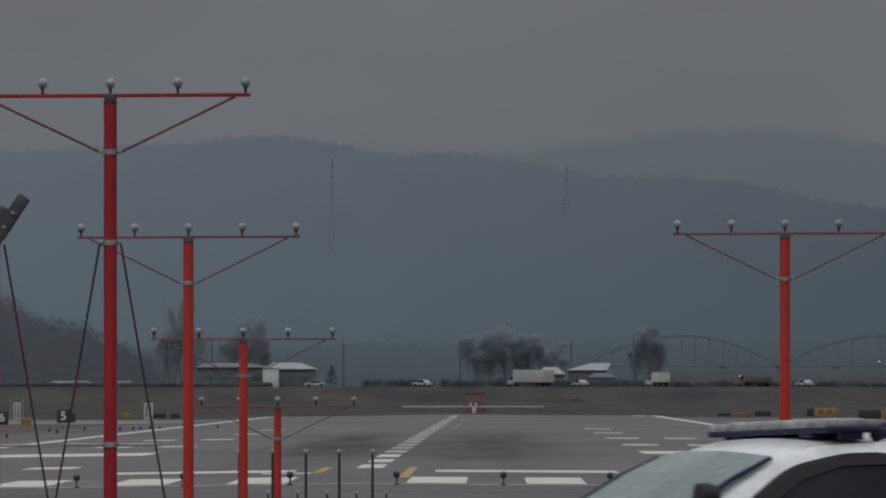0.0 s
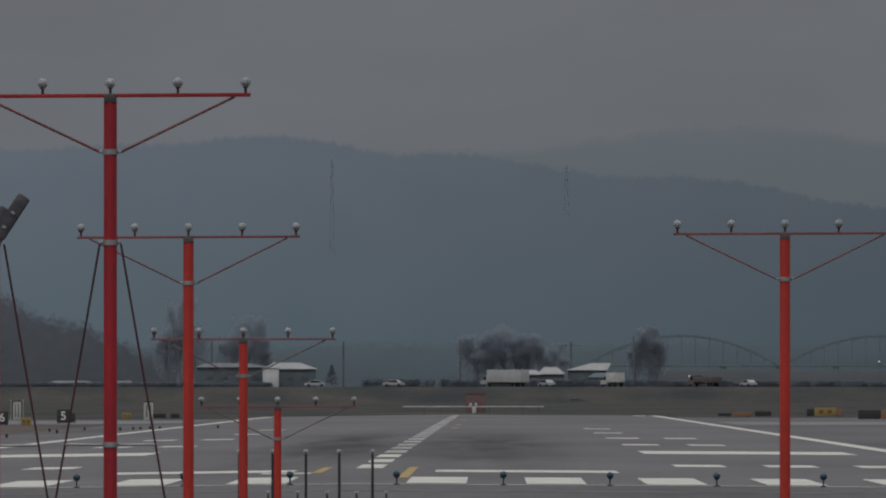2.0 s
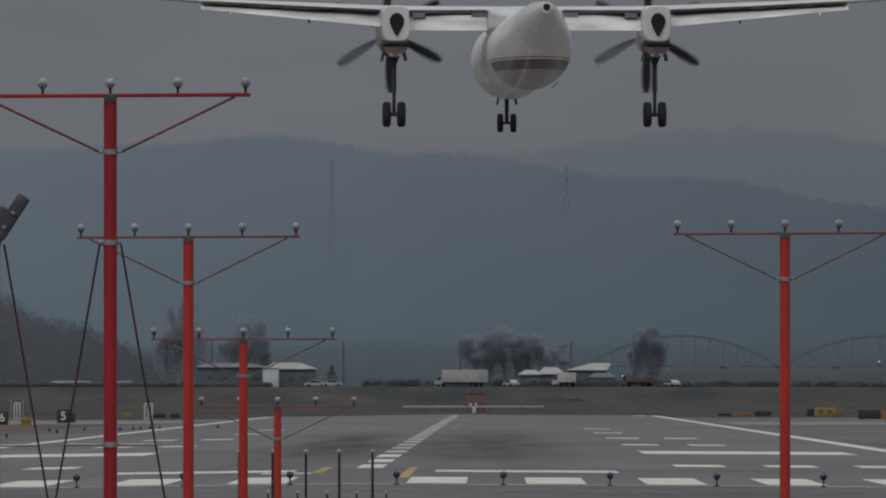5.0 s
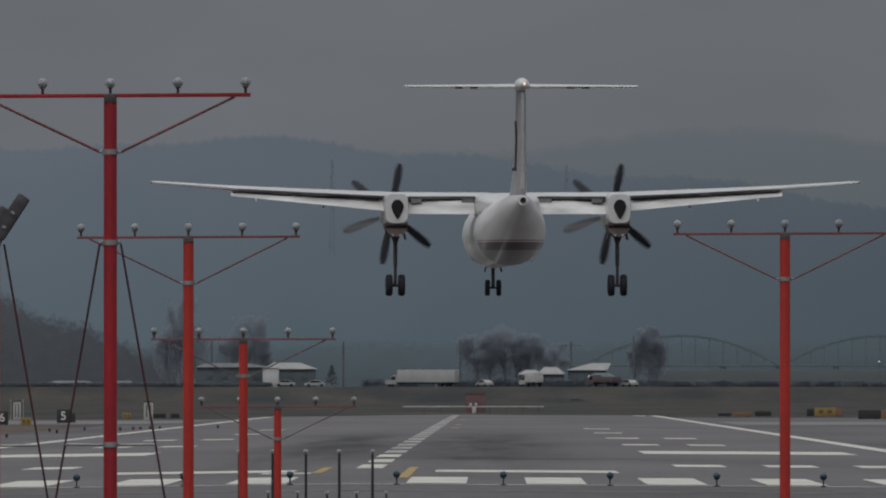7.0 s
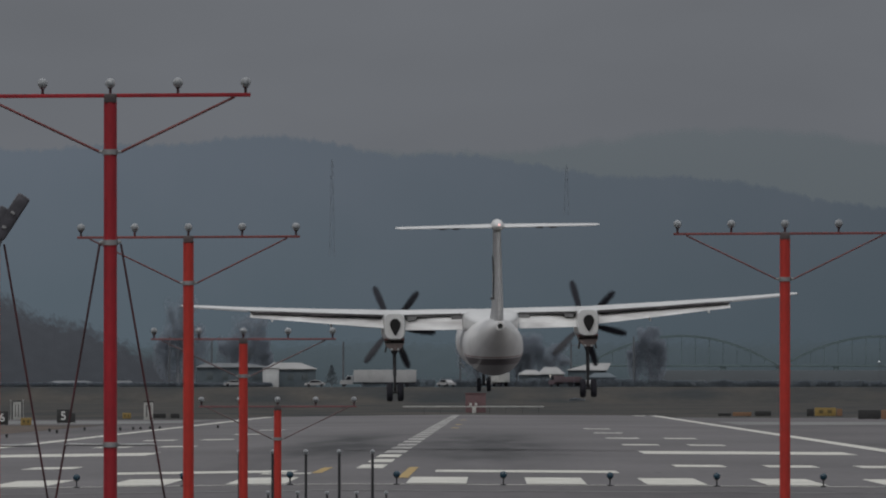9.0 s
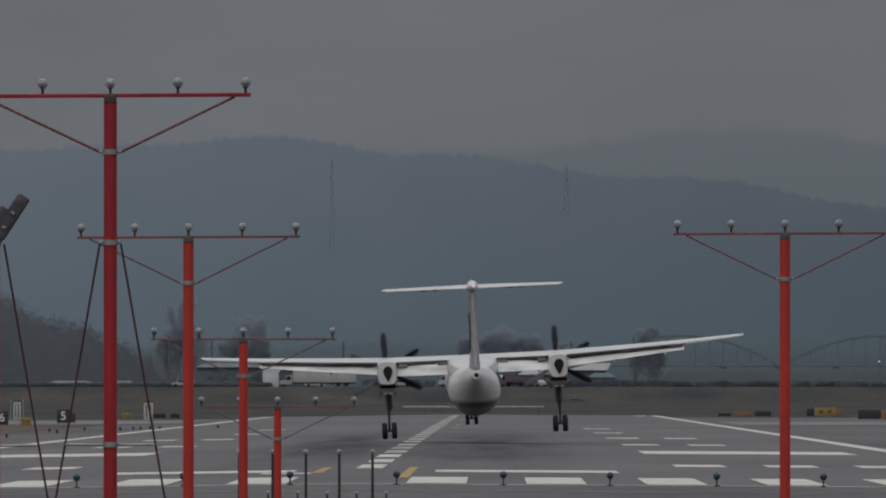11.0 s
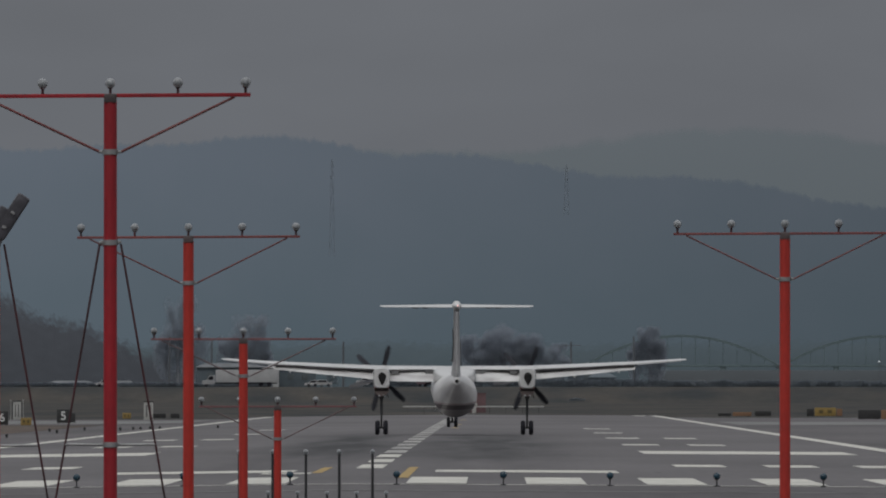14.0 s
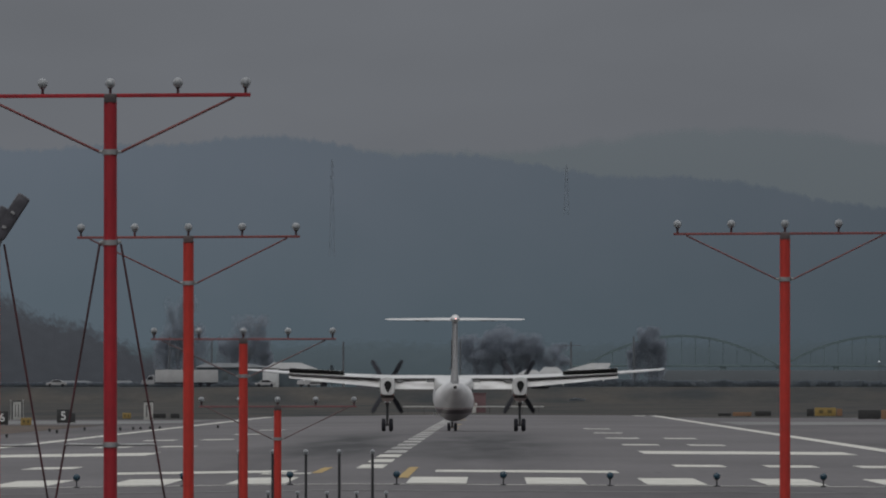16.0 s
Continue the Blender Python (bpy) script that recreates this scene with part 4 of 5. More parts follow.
for s in (-1, 1):
    front = [(0.82, 1.22), (0.56, 1.5), (0.28, 1.69), (0.02, 1.76), (-0.29, 1.765), (-0.41, 1.22)]
    rear = [(-0.58, 1.22), (-0.55, 1.775), (-1.2, 1.775), (-1.44, 1.22)]
    quarter = [(-1.72, 1.22), (-1.45, 1.78), (-2.4, 1.77), (-2.65, 1.22)]
    for o in (front, rear, quarter):
        grow = [(y + 0.03 * (1 if y > sum(q[0] for q in o) / len(o) else -1), z + (0.025 if z > 1.4 else -0.025)) for y, z in o]
        seal = pane("window_seal", smooth_outline(grow, 0.1), M_TRIM, s, cabin)
        pane("side_window", smooth_outline(o, 0.08), M_TINT, s, seal, 0.004)
    # rain visor over the front window
    visor = pane("rain_visor", [(0.55, 1.53), (0.28, 1.705), (0.02, 1.775), (-0.31, 1.78), (-0.31, 1.725), (0.02, 1.715), (0.27, 1.64), (0.51, 1.48)], M_TRIM, s, cabin, 0.02)
    # door gaps
    for y0, y1 in ((-0.46, -0.48), (-1.56, -1.68)):
        pane("door_gap", [(y1, 1.2), (y0, 1.625), (y0 + 0.01, 1.8), (y0 - 0.001, 1.8), (y0 - 0.011, 1.625), (y1 - 0.011, 1.2)], M_GAP, s, cabin, -0.003)
    # roof rails on three feet
    bm = bmesh.new()
    loft(bm, [[Vector((s * 0.66 + dx, y, z + dz)) for dx, dz in ((0.025, -0.015), (0.025, 0.012), (0.012, 0.022), (-0.012, 0.022), (-0.025, 0.012), (-0.025, -0.015))] for y, z in ((-0.24, 1.86), (-0.36, 1.895), (-0.6, 1.918), (-1.3, 1.935), (-1.8, 1.928), (-2.1, 1.91), (-2.24, 1.865))])
    rail = part("roof_rail", bm, M_NAVY, car, "navy-black roof rail")
    for y0, y1 in ((-0.22, -0.62), (-1.2, -1.36), (-1.95, -2.26)):
        bm = bmesh.new()
        box(bm, (s * 0.66, (y0 + y1) / 2, 1.89), (0.05, y0 - y1, 0.06), None, 0.015)
        part("rail_foot", bm, M_NAVY, rail)
    # door mirror
    bm = bmesh.new()
    box(bm, (s * 1.12, 0.72, 1.2), (0.26, 0.12, 0.2), None, 0.04)
    part("door_mirror", bm, M_TRIM, car)
    # wheels
    for y in (1.55, -1.4):
        bm = bmesh.new()
        lathe(bm, [(-0.12, 0.25), (-0.13, 0.36), (-0.1, 0.395), (0.1, 0.395), (0.13, 0.36), (0.12, 0.25)], "X", (s * 0.88, y, 0.395), 28)
        tyre = part("tyre", bm, M_TYRE, car)
        bm = bmesh.new()
        lathe(bm, [(-0.1, 0.05), (-0.1, 0.24), (0.1, 0.25), (0.11, 0.22), (0.08, 0.06), (0.1, 0.03)] if s > 0 else [(-0.1, 0.03), (-0.08, 0.06), (-0.11, 0.22), (-0.1, 0.25), (0.1, 0.24), (0.1, 0.05)], "X", (s * 0.88, y, 0.395), 20)
        part("rim", bm, M_RIM, tyre)
    bm = bmesh.new()
    box(bm, (s * 0.75, 2.55, 0.85), (0.32, 0.12, 0.2), None, 0.03)
    part("headlight", bm, M_CLEAR, car)
    bm = bmesh.new()
    box(bm, (s * 0.9, -2.68, 1.0), (0.12, 0.12, 0.4), None, 0.02)
    part("tail_light", bm, mat("red_tail_lens", (0.25, 0.01, 0.01), rough=0.2) if s < 0 else bpy.data.materials["red_tail_lens"], car)

# windscreen, set over the sloping front of the cabin
bm = bmesh.new()
rows_ = []
for y, z, w in ((1.22, 1.29, 0.76), (0.9, 1.465, 0.74), (0.6, 1.64, 0.71), (0.36, 1.752, 0.685)):
    rows_.append([bm.verts.new((w * u, y + 0.03 + 0.05 * (1 - u * u), z + 0.015 + 0.03 * (1 - u * u))) for u in (-1, -0.6, -0.2, 0.2, 0.6, 1)])
for a, b in zip(rows_, rows_[1:]):
    for i in range(5):
        bm.faces.new((a[i], a[i + 1], b[i + 1], b[i]))
bmesh.ops.solidify(bm, geom=bm.faces[:], thickness=0.02)
part("windscreen", bm, M_WIND, cabin, "green-grey windscreen with dark edge")
bm = bmesh.new()
for s in (-1, 1):
    for (y0, z0, w0), (y1, z1, w1) in (((1.22, 1.3, 0.77), (0.9, 1.472, 0.75)), ((0.9, 1.472, 0.75), (0.6, 1.648, 0.72)), ((0.6, 1.648, 0.72), (0.36, 1.757, 0.695))):
        tube(bm, (s * w0, y0 + 0.035, z0), (s * w1, y1 + 0.035, z1), 0.014, seg=6)
part("windscreen_edge", bm, M_NAVY, cabin, "dark windscreen border")
bm = bmesh.new()
box(bm, (0, -2.7, 1.54), (1.3, 0.04, 0.46), pose(0, 0, 0, -26, 0, 0), 0.02)
part("rear_window", bm, M_TINT, cabin)
bm = bmesh.new()
box(bm, (0, -2.5, 1.832), (1.34, 0.2, 0.05), None, 0.02)
part("rear_spoiler", bm, M_CAR, cabin)
bm = bmesh.new()
box(bm, (0, 2.6, 0.82), (1.1, 0.08, 0.3), None, 0.02)
box(bm, (0, 2.62, 0.5), (1.7, 0.12, 0.2), None, 0.04)
part("grille", bm, M_TRIM, car)
# roof light bar
bm = bmesh.new()
box(bm, (0, -0.08, 1.905), (1.5, 0.32, 0.035), None, 0.012)
for s in (-1, 1):
    box(bm, (s * 0.42, -0.08, 1.885), (0.16, 0.28, 0.04), None, 0.015)
    box(bm, (s * 0.7, -0.08, 1.88), (0.05, 0.14, 0.06), None, 0.01)
bar = part("light_bar", bm, M_NAVY, car, "navy-black light bar tray")
bar.matrix_basis = pose(0, 0, 1.872, 0, 1.2, 0) @ pose(0, 0, -1.88)
for i in range(7):
    bm = bmesh.new()
    box(bm, (-0.636 + 0.212 * i, -0.08, 1.936), (0.205, 0.33, 0.045), None, 0.018)
    part("light_module", bm, M_CLEAR, bar, "clear light bar lens")
bm = bmesh.new()
box(bm, (-0.05, -0.08, 1.961), (1.2, 0.2, 0.01), None, 0.004)
part("light_bar_cap", bm, M_FIN, bar, "white light bar lid")
for s in (-1, 1):
    bm = bmesh.new()
    box(bm, (s * 0.3, -0.25, 1.938), (0.07, 0.02, 0.04), None, 0.006)
    part("lamp_unit", bm, M_TRIM, bar, "dark lamp unit in the light bar")
# driver-side spotlight and roof antennas
bm = bmesh.new()
lathe(bm, [(-0.07, 0.01), (-0.066, 0.04), (-0.04, 0.066), (0.01, 0.075), (0.05, 0.07), (0.055, 0.02)], "Y", (-0.95, 0.9, 1.555), 18)
tube(bm, (-0.95, 0.9, 1.52), (-0.86, 0.8, 1.36), 0.02, seg=8)
part("spotlight", bm, M_TRIM, car, "black pillar spotlight")
for y in (-1.06, -1.5, -1.95):
    bm = bmesh.new()
    tube(bm, (0.05, y, 1.9), (0.05, y, 1.95), 0.028, 0.024, 10)
    tube(bm, (0.05, y, 1.95), (0.05, y, 2.0 if y != -1.5 else 1.965), 0.022, 0.02, 10)
    part("antenna", bm, M_TRIM, car)


# ---- airfield furniture beyond the touchdown zone ----
M_BLACK = mat("black_sign_face", (0.02, 0.02, 0.02), (0.03, 0.03, 0.03), rough=0.6)
M_SIGNY = mat("yellow_sign_face", (0.31, 0.21, 0.06), (0.25, 0.17, 0.05), rough=0.6, scale=1)
M_LETTER = mat("dull_dark_lettering", (0.13, 0.095, 0.035), rough=0.6)
M_SIGNW = mat("white_sign_digit", (0.7, 0.7, 0.68), rough=0.6)
M_ORANGE = mat("faded_orange_panel", (0.24, 0.13, 0.07), (0.19, 0.11, 0.065), rough=0.7, scale=1)
M_SCAB = mat("dark_tar_scab", (0.05, 0.047, 0.049), (0.03, 0.029, 0.03), rough=0.7, scale=0.6, fine=3, bump=0.1)
M_CAB = mat("white_cabinet", (0.55, 0.55, 0.52), (0.4, 0.4, 0.38), rough=0.6, scale=1)
# shed red, greyed and lightened to paint in haze
M_OBST = mat("haze_dulled_obstruction_red", (0.175, 0.095, 0.1), (0.14, 0.085, 0.09), rough=0.7, scale=1)


def far_px(x, y, d):
    """Place seen at a pixel of the camera's view, at distance d."""
    return (x - 874.3) * d / 37200.0, d, 2.65 + (693.3 - y) * d / 37200.0


def base_d(x, y, lift=0.0):
    """Distance at which the line through a pixel of the camera's view meets the ground."""
    d = 700.0
    while d < 4400:
        X = (x - 874.3) * d / 37200.0
        if gz(X, d) + lift >= 2.65 + (693.3 - y) * d / 37200.0:
            return d
        d += 2.0
    return d


def airfield_sign(x0, x1, ytop, ybase, face, label, digit="", bars=0, group="airfield signs"):
    d = min(base_d((x0 + x1) / 2, ybase), 2380)
    k = d / 37200.0
    xc = ((x0 + x1) / 2 - 874.3) * k
    w, h = (x1 - x0) * k, (ybase - ytop) * k
    th = thing("airfield_sign", pose(xc, d, gz(xc, d) - 0.06), label, "sign", group)
    leg = 0.12
    for s in (-1, 1):
        bm = bmesh.new()
        tube(bm, (s * w * 0.35, 0, 0), (s * w * 0.35, 0, leg + 0.05), 0.03, seg=8)
        part("leg", bm, M_DARK, th)
    bm = bmesh.new()
    box(bm, (0, 0, leg + h / 2), (w, 0.2, h), None, 0.03)
    part("panel", bm, face, th)
    if digit:
        cu = bpy.data.curves.new("digit", "FONT")
        cu.body, cu.size, cu.align_x, cu.align_y, cu.extrude, cu.offset = digit, h * 0.88, "CENTER", "CENTER", 0.01, 0.012
        tmp = bpy.data.objects.new("digit", cu)
        me = bpy.data.meshes.new_from_object(tmp)
        bpy.data.objects.remove(tmp)
        me.materials.append(M_SIGNW)
        o = new("digit", me)
        o.parent = th
        o.matrix_basis = pose(0, -0.115, leg + h / 2, 90, 0, 0)
        o["label"] = "white digit " + digit
    for i in range(bars):
        bm = bmesh.new()
        box(bm, (w * (-0.2 + 0.4 * i), -0.11, leg + h / 2), (w * 0.2, 0.02, h * 0.4))
        part("lettering_bar", bm, M_LETTER, th)
    return th


airfield_sign(-7, 15, 729, 753, M_BLACK, "black distance sign with a white digit six", "6")
airfield_sign(101, 124, 726, 750, M_BLACK, "black distance sign with a white digit five", "5")
airfield_sign(124, 134, 733, 749, M_BLACK, "small black box beside a distance sign")
airfield_sign(37, 56, 741, 754, M_SIGNY, "yellow taxiway sign with dark lettering", bars=2)
airfield_sign(217, 232, 732, 742, M_SIGNY, "small yellow taxiway sign with dark lettering", bars=2)
airfield_sign(267, 294, 730, 738, M_BLACK, "low black sign backs")
airfield_sign(302, 318, 730, 738, M_BLACK, "low black sign backs")
airfield_sign(1271, 1294, 726, 731, M_BLACK, "low black sign panel")
airfield_sign(1297, 1330, 725, 732, M_ORANGE, "low faded orange sign panel")
airfield_sign(1336, 1365, 723, 732, M_BLACK, "low black sign panel")
airfield_sign(1428, 1441, 724, 737, M_BLACK, "black end panel of a guidance sign")
airfield_sign(1442, 1480, 722, 737, M_SIGNY, "yellow guidance sign with dark lettering", bars=2)
airfield_sign(1481, 1491, 724, 737, M_ORANGE, "orange-brown end panel of a sign")
airfield_sign(1519, 1559, 727, 743, M_BLACK, "broad black guidance sign")
airfield_sign(1560, 1590, 727, 743, M_ORANGE, "faded orange guidance sign")


def cabinet(x0, x1, ytop, ybase, label, lamps=False):
    d = 2330.0
    k = d / 37200.0
    xc, w = ((x0 + x1) / 2 - 874.3) * k, (x1 - x0) * k
    g = gz(xc, d) - 0.06
    top = 2.65 + (693.3 - ytop) * k - g
    th = thing("equipment_cabinet", pose(xc, d, g), label, "cabinet")
    bm = bmesh.new()
    box(bm, (0, 0, top / 2), (w, 0.8, top), None, 0.03)
    part("body", bm, M_CAB, th)
    for s in (-1, 1):
        bm = bmesh.new()
        box(bm, (s * w * 0.2, -0.41, top * 0.5), (w * 0.22, 0.03, top * 0.7), None, 0.01)
        part("door", bm, M_CONCRETE, th)
    bm = bmesh.new()
    box(bm, (0, 0, top + 0.05), (w * 1.15, 0.95, 0.1), None, 0.02)
    part("roof", bm, M_DARK, th)
    if lamps:
        for s in (-1, 1):
            bm = bmesh.new()
            tube(bm, (s * w * 0.85, 0, 0), (s * w * 0.85, 0, top + 0.1), 0.03, seg=8)
            ball(bm, (s * w * 0.85, 0, top + 0.1), 0.1, 10, 8)
            part("lamp_post", bm, M_CAB, th)


cabinet(24, 37, 711, 735, "pale equipment cabinet with two small lamp posts", True)
cabinet(255, 271, 712, 737, "white equipment cabinet with a dark top")

# dark low lights and clods on the grass by the edge line
for x, yy in ((12, 775), (88, 764), (150, 762), (213, 762), (236, 761), (249, 761), (266, 760), (283, 760), (386, 758), (101, 767)):
    d = base_d(x, yy)
    X = (x - 874.3) * d / 37200.0
    th = thing("edge_light", pose(X, d, gz(X, d) - 0.02), "small dark low runway edge light", "runway light", "runway edge lights")
    bm = bmesh.new()
    tube(bm, (0, 0, 0), (0, 0, 0.1), 0.09, 0.06, 10)
    part("base", bm, M_DARK, th)
    bm = bmesh.new()
    lathe(bm, [(0.09, 0.08), (0.14, 0.11), (0.22, 0.1), (0.27, 0.03)], "Z", (0, 0, 0), 10)
    part("globe", bm, M_DARK, th)
for x, yy in ((806, 758), (812, 752), (820, 744)):
    d = base_d(x, yy)
    X = (x - 874.3) * d / 37200.0
    paint("yellow_mark", X - 0.25, X + 0.25, d - 12, d + 12, M_YELLOW)

# tar and rubber scabs on the runway
for x, yy, w, run in ((958, 791, 0.35, 14), (996, 805, 0.35, 9), (932, 805, 0.25, 10), (905, 797, 0.5, 12), (1165, 845, 0.12, 5), (620, 797, 0.4, 14), (700, 770, 0.5, 20)):
    d = base_d(x, yy)
    X = (x - 874.3) * d / 37200.0
    paint("tar_patch", X - w, X + w, d - run / 2, d + run / 2, M_SCAB, lift=0.006)

# localiser aerial across the far end
lx, ld, lz = far_px(838, 720, 2700.0)
arr = thing("localiser_aerial", pose(lx, ld, gz(lx, ld) - 0.06), "long white aerial array on low posts", "antenna")
top = lz - (gz(lx, ld) - 0.06)
bm = bmesh.new()
box(bm, (0, 0, top), (18.1, 0.4, 0.15), None, 0.03)
part("array", bm, M_CAB, arr)
for i in range(9):
    bm = bmesh.new()
    tube(bm, (-8.4 + 2.1 * i, 0, 0), (-8.4 + 2.1 * i, 0, top), 0.03, seg=8)
    part("post", bm, M_GREY, arr)
for s in (-0.35, 0.35):
    bm = bmesh.new()
    box(bm, (s, -0.2, top + 0.28), (0.35, 0.2, 0.35), None, 0.03)
    part("feed_box", bm, M_CAB, arr)
bm = bmesh.new()
box(bm, (0.1, -0.3, top * 0.45), (0.5, 0.5, top * 0.9), None, 0.03)
part("cabinet", bm, M_CAB, arr)
sx, sd, sz = far_px(842, 712, 2790.0)
shed = thing("equipment_shed", pose(sx, sd, gz(sx, sd) - 0.06), "dull red obstruction-painted equipment shed", "shed")
bm = bmesh.new()
box(bm, (0, 0, 1.25), (2.7, 2.4, 2.5), None, 0.03)
part("wall", bm, M_OBST, shed)
bm = bmesh.new()
box(bm, (0, 0, 2.55), (2.9, 2.6, 0.12), None, 0.02)
part("roof", bm, M_OBST, shed)
bm = bmesh.new()
box(bm, (-0.5, -1.21, 1.0), (0.9, 0.05, 1.9), None, 0.01)
part("door", bm, M_OBST, shed)

# ---- levee road, hedges and trees ----
ROAD = 4552.0
RZ = 3.7
# pale blue-grey base colours paint distance haze onto the levee growth
M_TWIG = mat("haze_paled_twigs", (0.375, 0.41, 0.465), (0.345, 0.38, 0.43), rough=0.95, scale=0.3, fine=4, bump=0.0, spec=0.1)
M_BARK = mat("haze_greyed_bark", (0.28, 0.295, 0.32), (0.22, 0.235, 0.26), rough=0.95, scale=1, fine=10, bump=0.2, spec=0.1)
M_FIR = mat("haze_greyed_conifer", (0.2, 0.235, 0.255), (0.17, 0.2, 0.22), rough=0.95, scale=0.4, fine=4, bump=0.0, spec=0.1)
M_HEDGE = mat("haze_greyed_hedge", (0.23, 0.26, 0.29), (0.19, 0.215, 0.245), rough=0.95, scale=0.1, fine=2, bump=0.0, spec=0.1)


def sheer(m, share_through):
    """Lets part of the light through, so the growth's tone evens out as in haze."""
    n, l = m.node_tree.nodes, m.node_tree.links
    b = n["Principled BSDF"]
    tl = n.new("ShaderNodeBsdfTranslucent")
    l.new(b.inputs["Base Color"].links[0].from_socket, tl.inputs["Color"])
    mx = n.new("ShaderNodeMixShader")
    mx.inputs[0].default_value = share_through
    l.new(b.outputs[0], mx.inputs[1])
    l.new(tl.outputs[0], mx.inputs[2])
    l.new(mx.outputs[0], n["Material Output"].inputs["Surface"])


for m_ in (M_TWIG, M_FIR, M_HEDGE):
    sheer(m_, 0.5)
levee_road = tagged(sheet("road", -700, 700, ROAD - 5, ROAD + 6, 0.02, M_APRON, 30), "dark asphalt road along the levee top", "road", kind="structure")


def twig_mass(bm, rnd, c, r, n, size):
    for _ in range(n):
        while True:
            p = Vector((rnd.uniform(-1, 1), rnd.uniform(-1, 1), rnd.uniform(-1, 1)))
            if p.length < 1:
                break
        p = Vector(c) + Vector((p.x * r[0], p.y * r[1], p.z * r[2]))
        a = Vector((rnd.gauss(0, 1), rnd.gauss(0, 1), rnd.gauss(0.6, 1))).normalized() * size * rnd.uniform(0.6, 1.6)
        b = Vector((rnd.gauss(0, 1), rnd.gauss(0, 1), rnd.gauss(0, 1))).normalized() * size * rnd.uniform(0.25, 0.5)
        v = [bm.verts.new(p - a), bm.verts.new(p + b), bm.verts.new(p + a), bm.verts.new(p - b)]
        bm.faces.new((v[0], v[1], v[2]))
        bm.faces.new((v[0], v[2], v[3]))


def bare_tree(x, d, h, w, seed, label="bare deciduous tree on the levee in haze-lightened blue-grey", dense=1.0):
    rnd = random.Random(seed)
    g = gz(x, d) - 0.06
    th = thing("tree", pose(x, d, g), label, "tree", "levee trees")
    bm = bmesh.new()
    tr = 0.022 * h + 0.05
    tube(bm, (0, 0, 0), (rnd.uniform(-0.2, 0.2), 0, h * 0.4), tr, tr * 0.7, 10)
    tips = []
    for i in range(9):
        a = rnd.uniform(0, 6.28)
        z0 = h * rnd.uniform(0.22, 0.42)
        tip = Vector((math.cos(a) * w * rnd.uniform(0.15, 0.42), math.sin(a) * w * 0.3, h * rnd.uniform(0.5, 0.9)))
        tube(bm, (0, 0, z0), tip, tr * 0.45, tr * 0.12, 6)
        tips.append(tip)
        for _ in range(3):
            t2 = tip + Vector((rnd.uniform(-1, 1) * w * 0.16, rnd.uniform(-1, 1) * w * 0.12, rnd.uniform(0.0, 0.14) * h))
            tube(bm, (Vector((0, 0, z0)) + tip) / 2, t2, tr * 0.2, tr * 0.06, 5)
            tips.append(t2)
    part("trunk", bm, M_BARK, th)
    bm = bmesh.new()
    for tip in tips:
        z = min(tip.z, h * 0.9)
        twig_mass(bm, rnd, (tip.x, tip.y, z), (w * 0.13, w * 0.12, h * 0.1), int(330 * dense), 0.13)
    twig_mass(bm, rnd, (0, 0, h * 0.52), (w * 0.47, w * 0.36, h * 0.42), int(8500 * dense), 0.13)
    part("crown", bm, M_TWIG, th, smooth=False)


def tree_px(x, ytop, wpx, seed, d=4665.0, ybase=684, dense=1.0):
    k = d / 37200.0
    X = (x - 874.3) * k
    bare_tree(X, d, 2.65 + (693.3 - ytop) * k - gz(X, d), wpx * k, seed, dense=dense)


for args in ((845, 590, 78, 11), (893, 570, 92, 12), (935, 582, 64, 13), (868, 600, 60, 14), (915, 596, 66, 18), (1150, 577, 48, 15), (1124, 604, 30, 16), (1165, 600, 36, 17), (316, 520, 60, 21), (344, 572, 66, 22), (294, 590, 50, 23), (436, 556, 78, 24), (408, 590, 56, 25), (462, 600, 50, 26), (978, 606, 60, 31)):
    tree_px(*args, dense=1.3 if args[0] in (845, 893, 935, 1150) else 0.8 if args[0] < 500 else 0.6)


def conifer(x, ytop, wpx, d=4585.0, seed=1):
    k = d / 37200.0
    X = (x - 874.3) * k
    h = 2.65 + (693.3 - ytop) * k - gz(X, d)
    w = wpx * k
    rnd = random.Random(seed)
    th = thing("conifer", pose(X, d, gz(X, d) - 0.06), "small conifer on the levee in haze-lightened grey", "tree", "levee trees")
    bm = bmesh.new()
    tube(bm, (0, 0, 0), (0, 0, h * 0.95), 0.12, 0.03, 8)
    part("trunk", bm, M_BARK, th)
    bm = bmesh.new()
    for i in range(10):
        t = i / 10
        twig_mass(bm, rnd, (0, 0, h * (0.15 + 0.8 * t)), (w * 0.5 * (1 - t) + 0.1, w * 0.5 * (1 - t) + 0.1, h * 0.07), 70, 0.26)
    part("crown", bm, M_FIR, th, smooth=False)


conifer(587, 643, 30)


def hedge(x0, x1, ytop, seed, d=4570.0):
    """Low unbroken scrub along the levee: too many stems to count."""
    rnd = random.Random(seed)
    k = d / 37200.0
    X0, X1 = (x0 - 874.3) * k, (x1 - 874.3) * k
    h = 2.65 + (693.3 - ytop) * k - 3.7
    bm = bmesh.new()
    n = int((X1 - X0) * 11)
    for i in range(n):
        x = rnd.uniform(X0, X1)
        hh = h * (0.95 + 0.25 * noise.noise((x * 0.25, seed, 0)))
        twig_mass(bm, rnd, (x, d + rnd.uniform(-0.6, 0.6), 3.6 + hh * 0.45), (0.55, 0.4, hh * 0.6), 34, 0.18)
    tagged(part("hedge", bm, M_HEDGE, smooth=False), "low scrub hedge along the levee road in haze-lightened grey", "hedge", kind="stuff")


hedge(640, 1180, 669, 1)
hedge(1180, 1600, 672, 2)
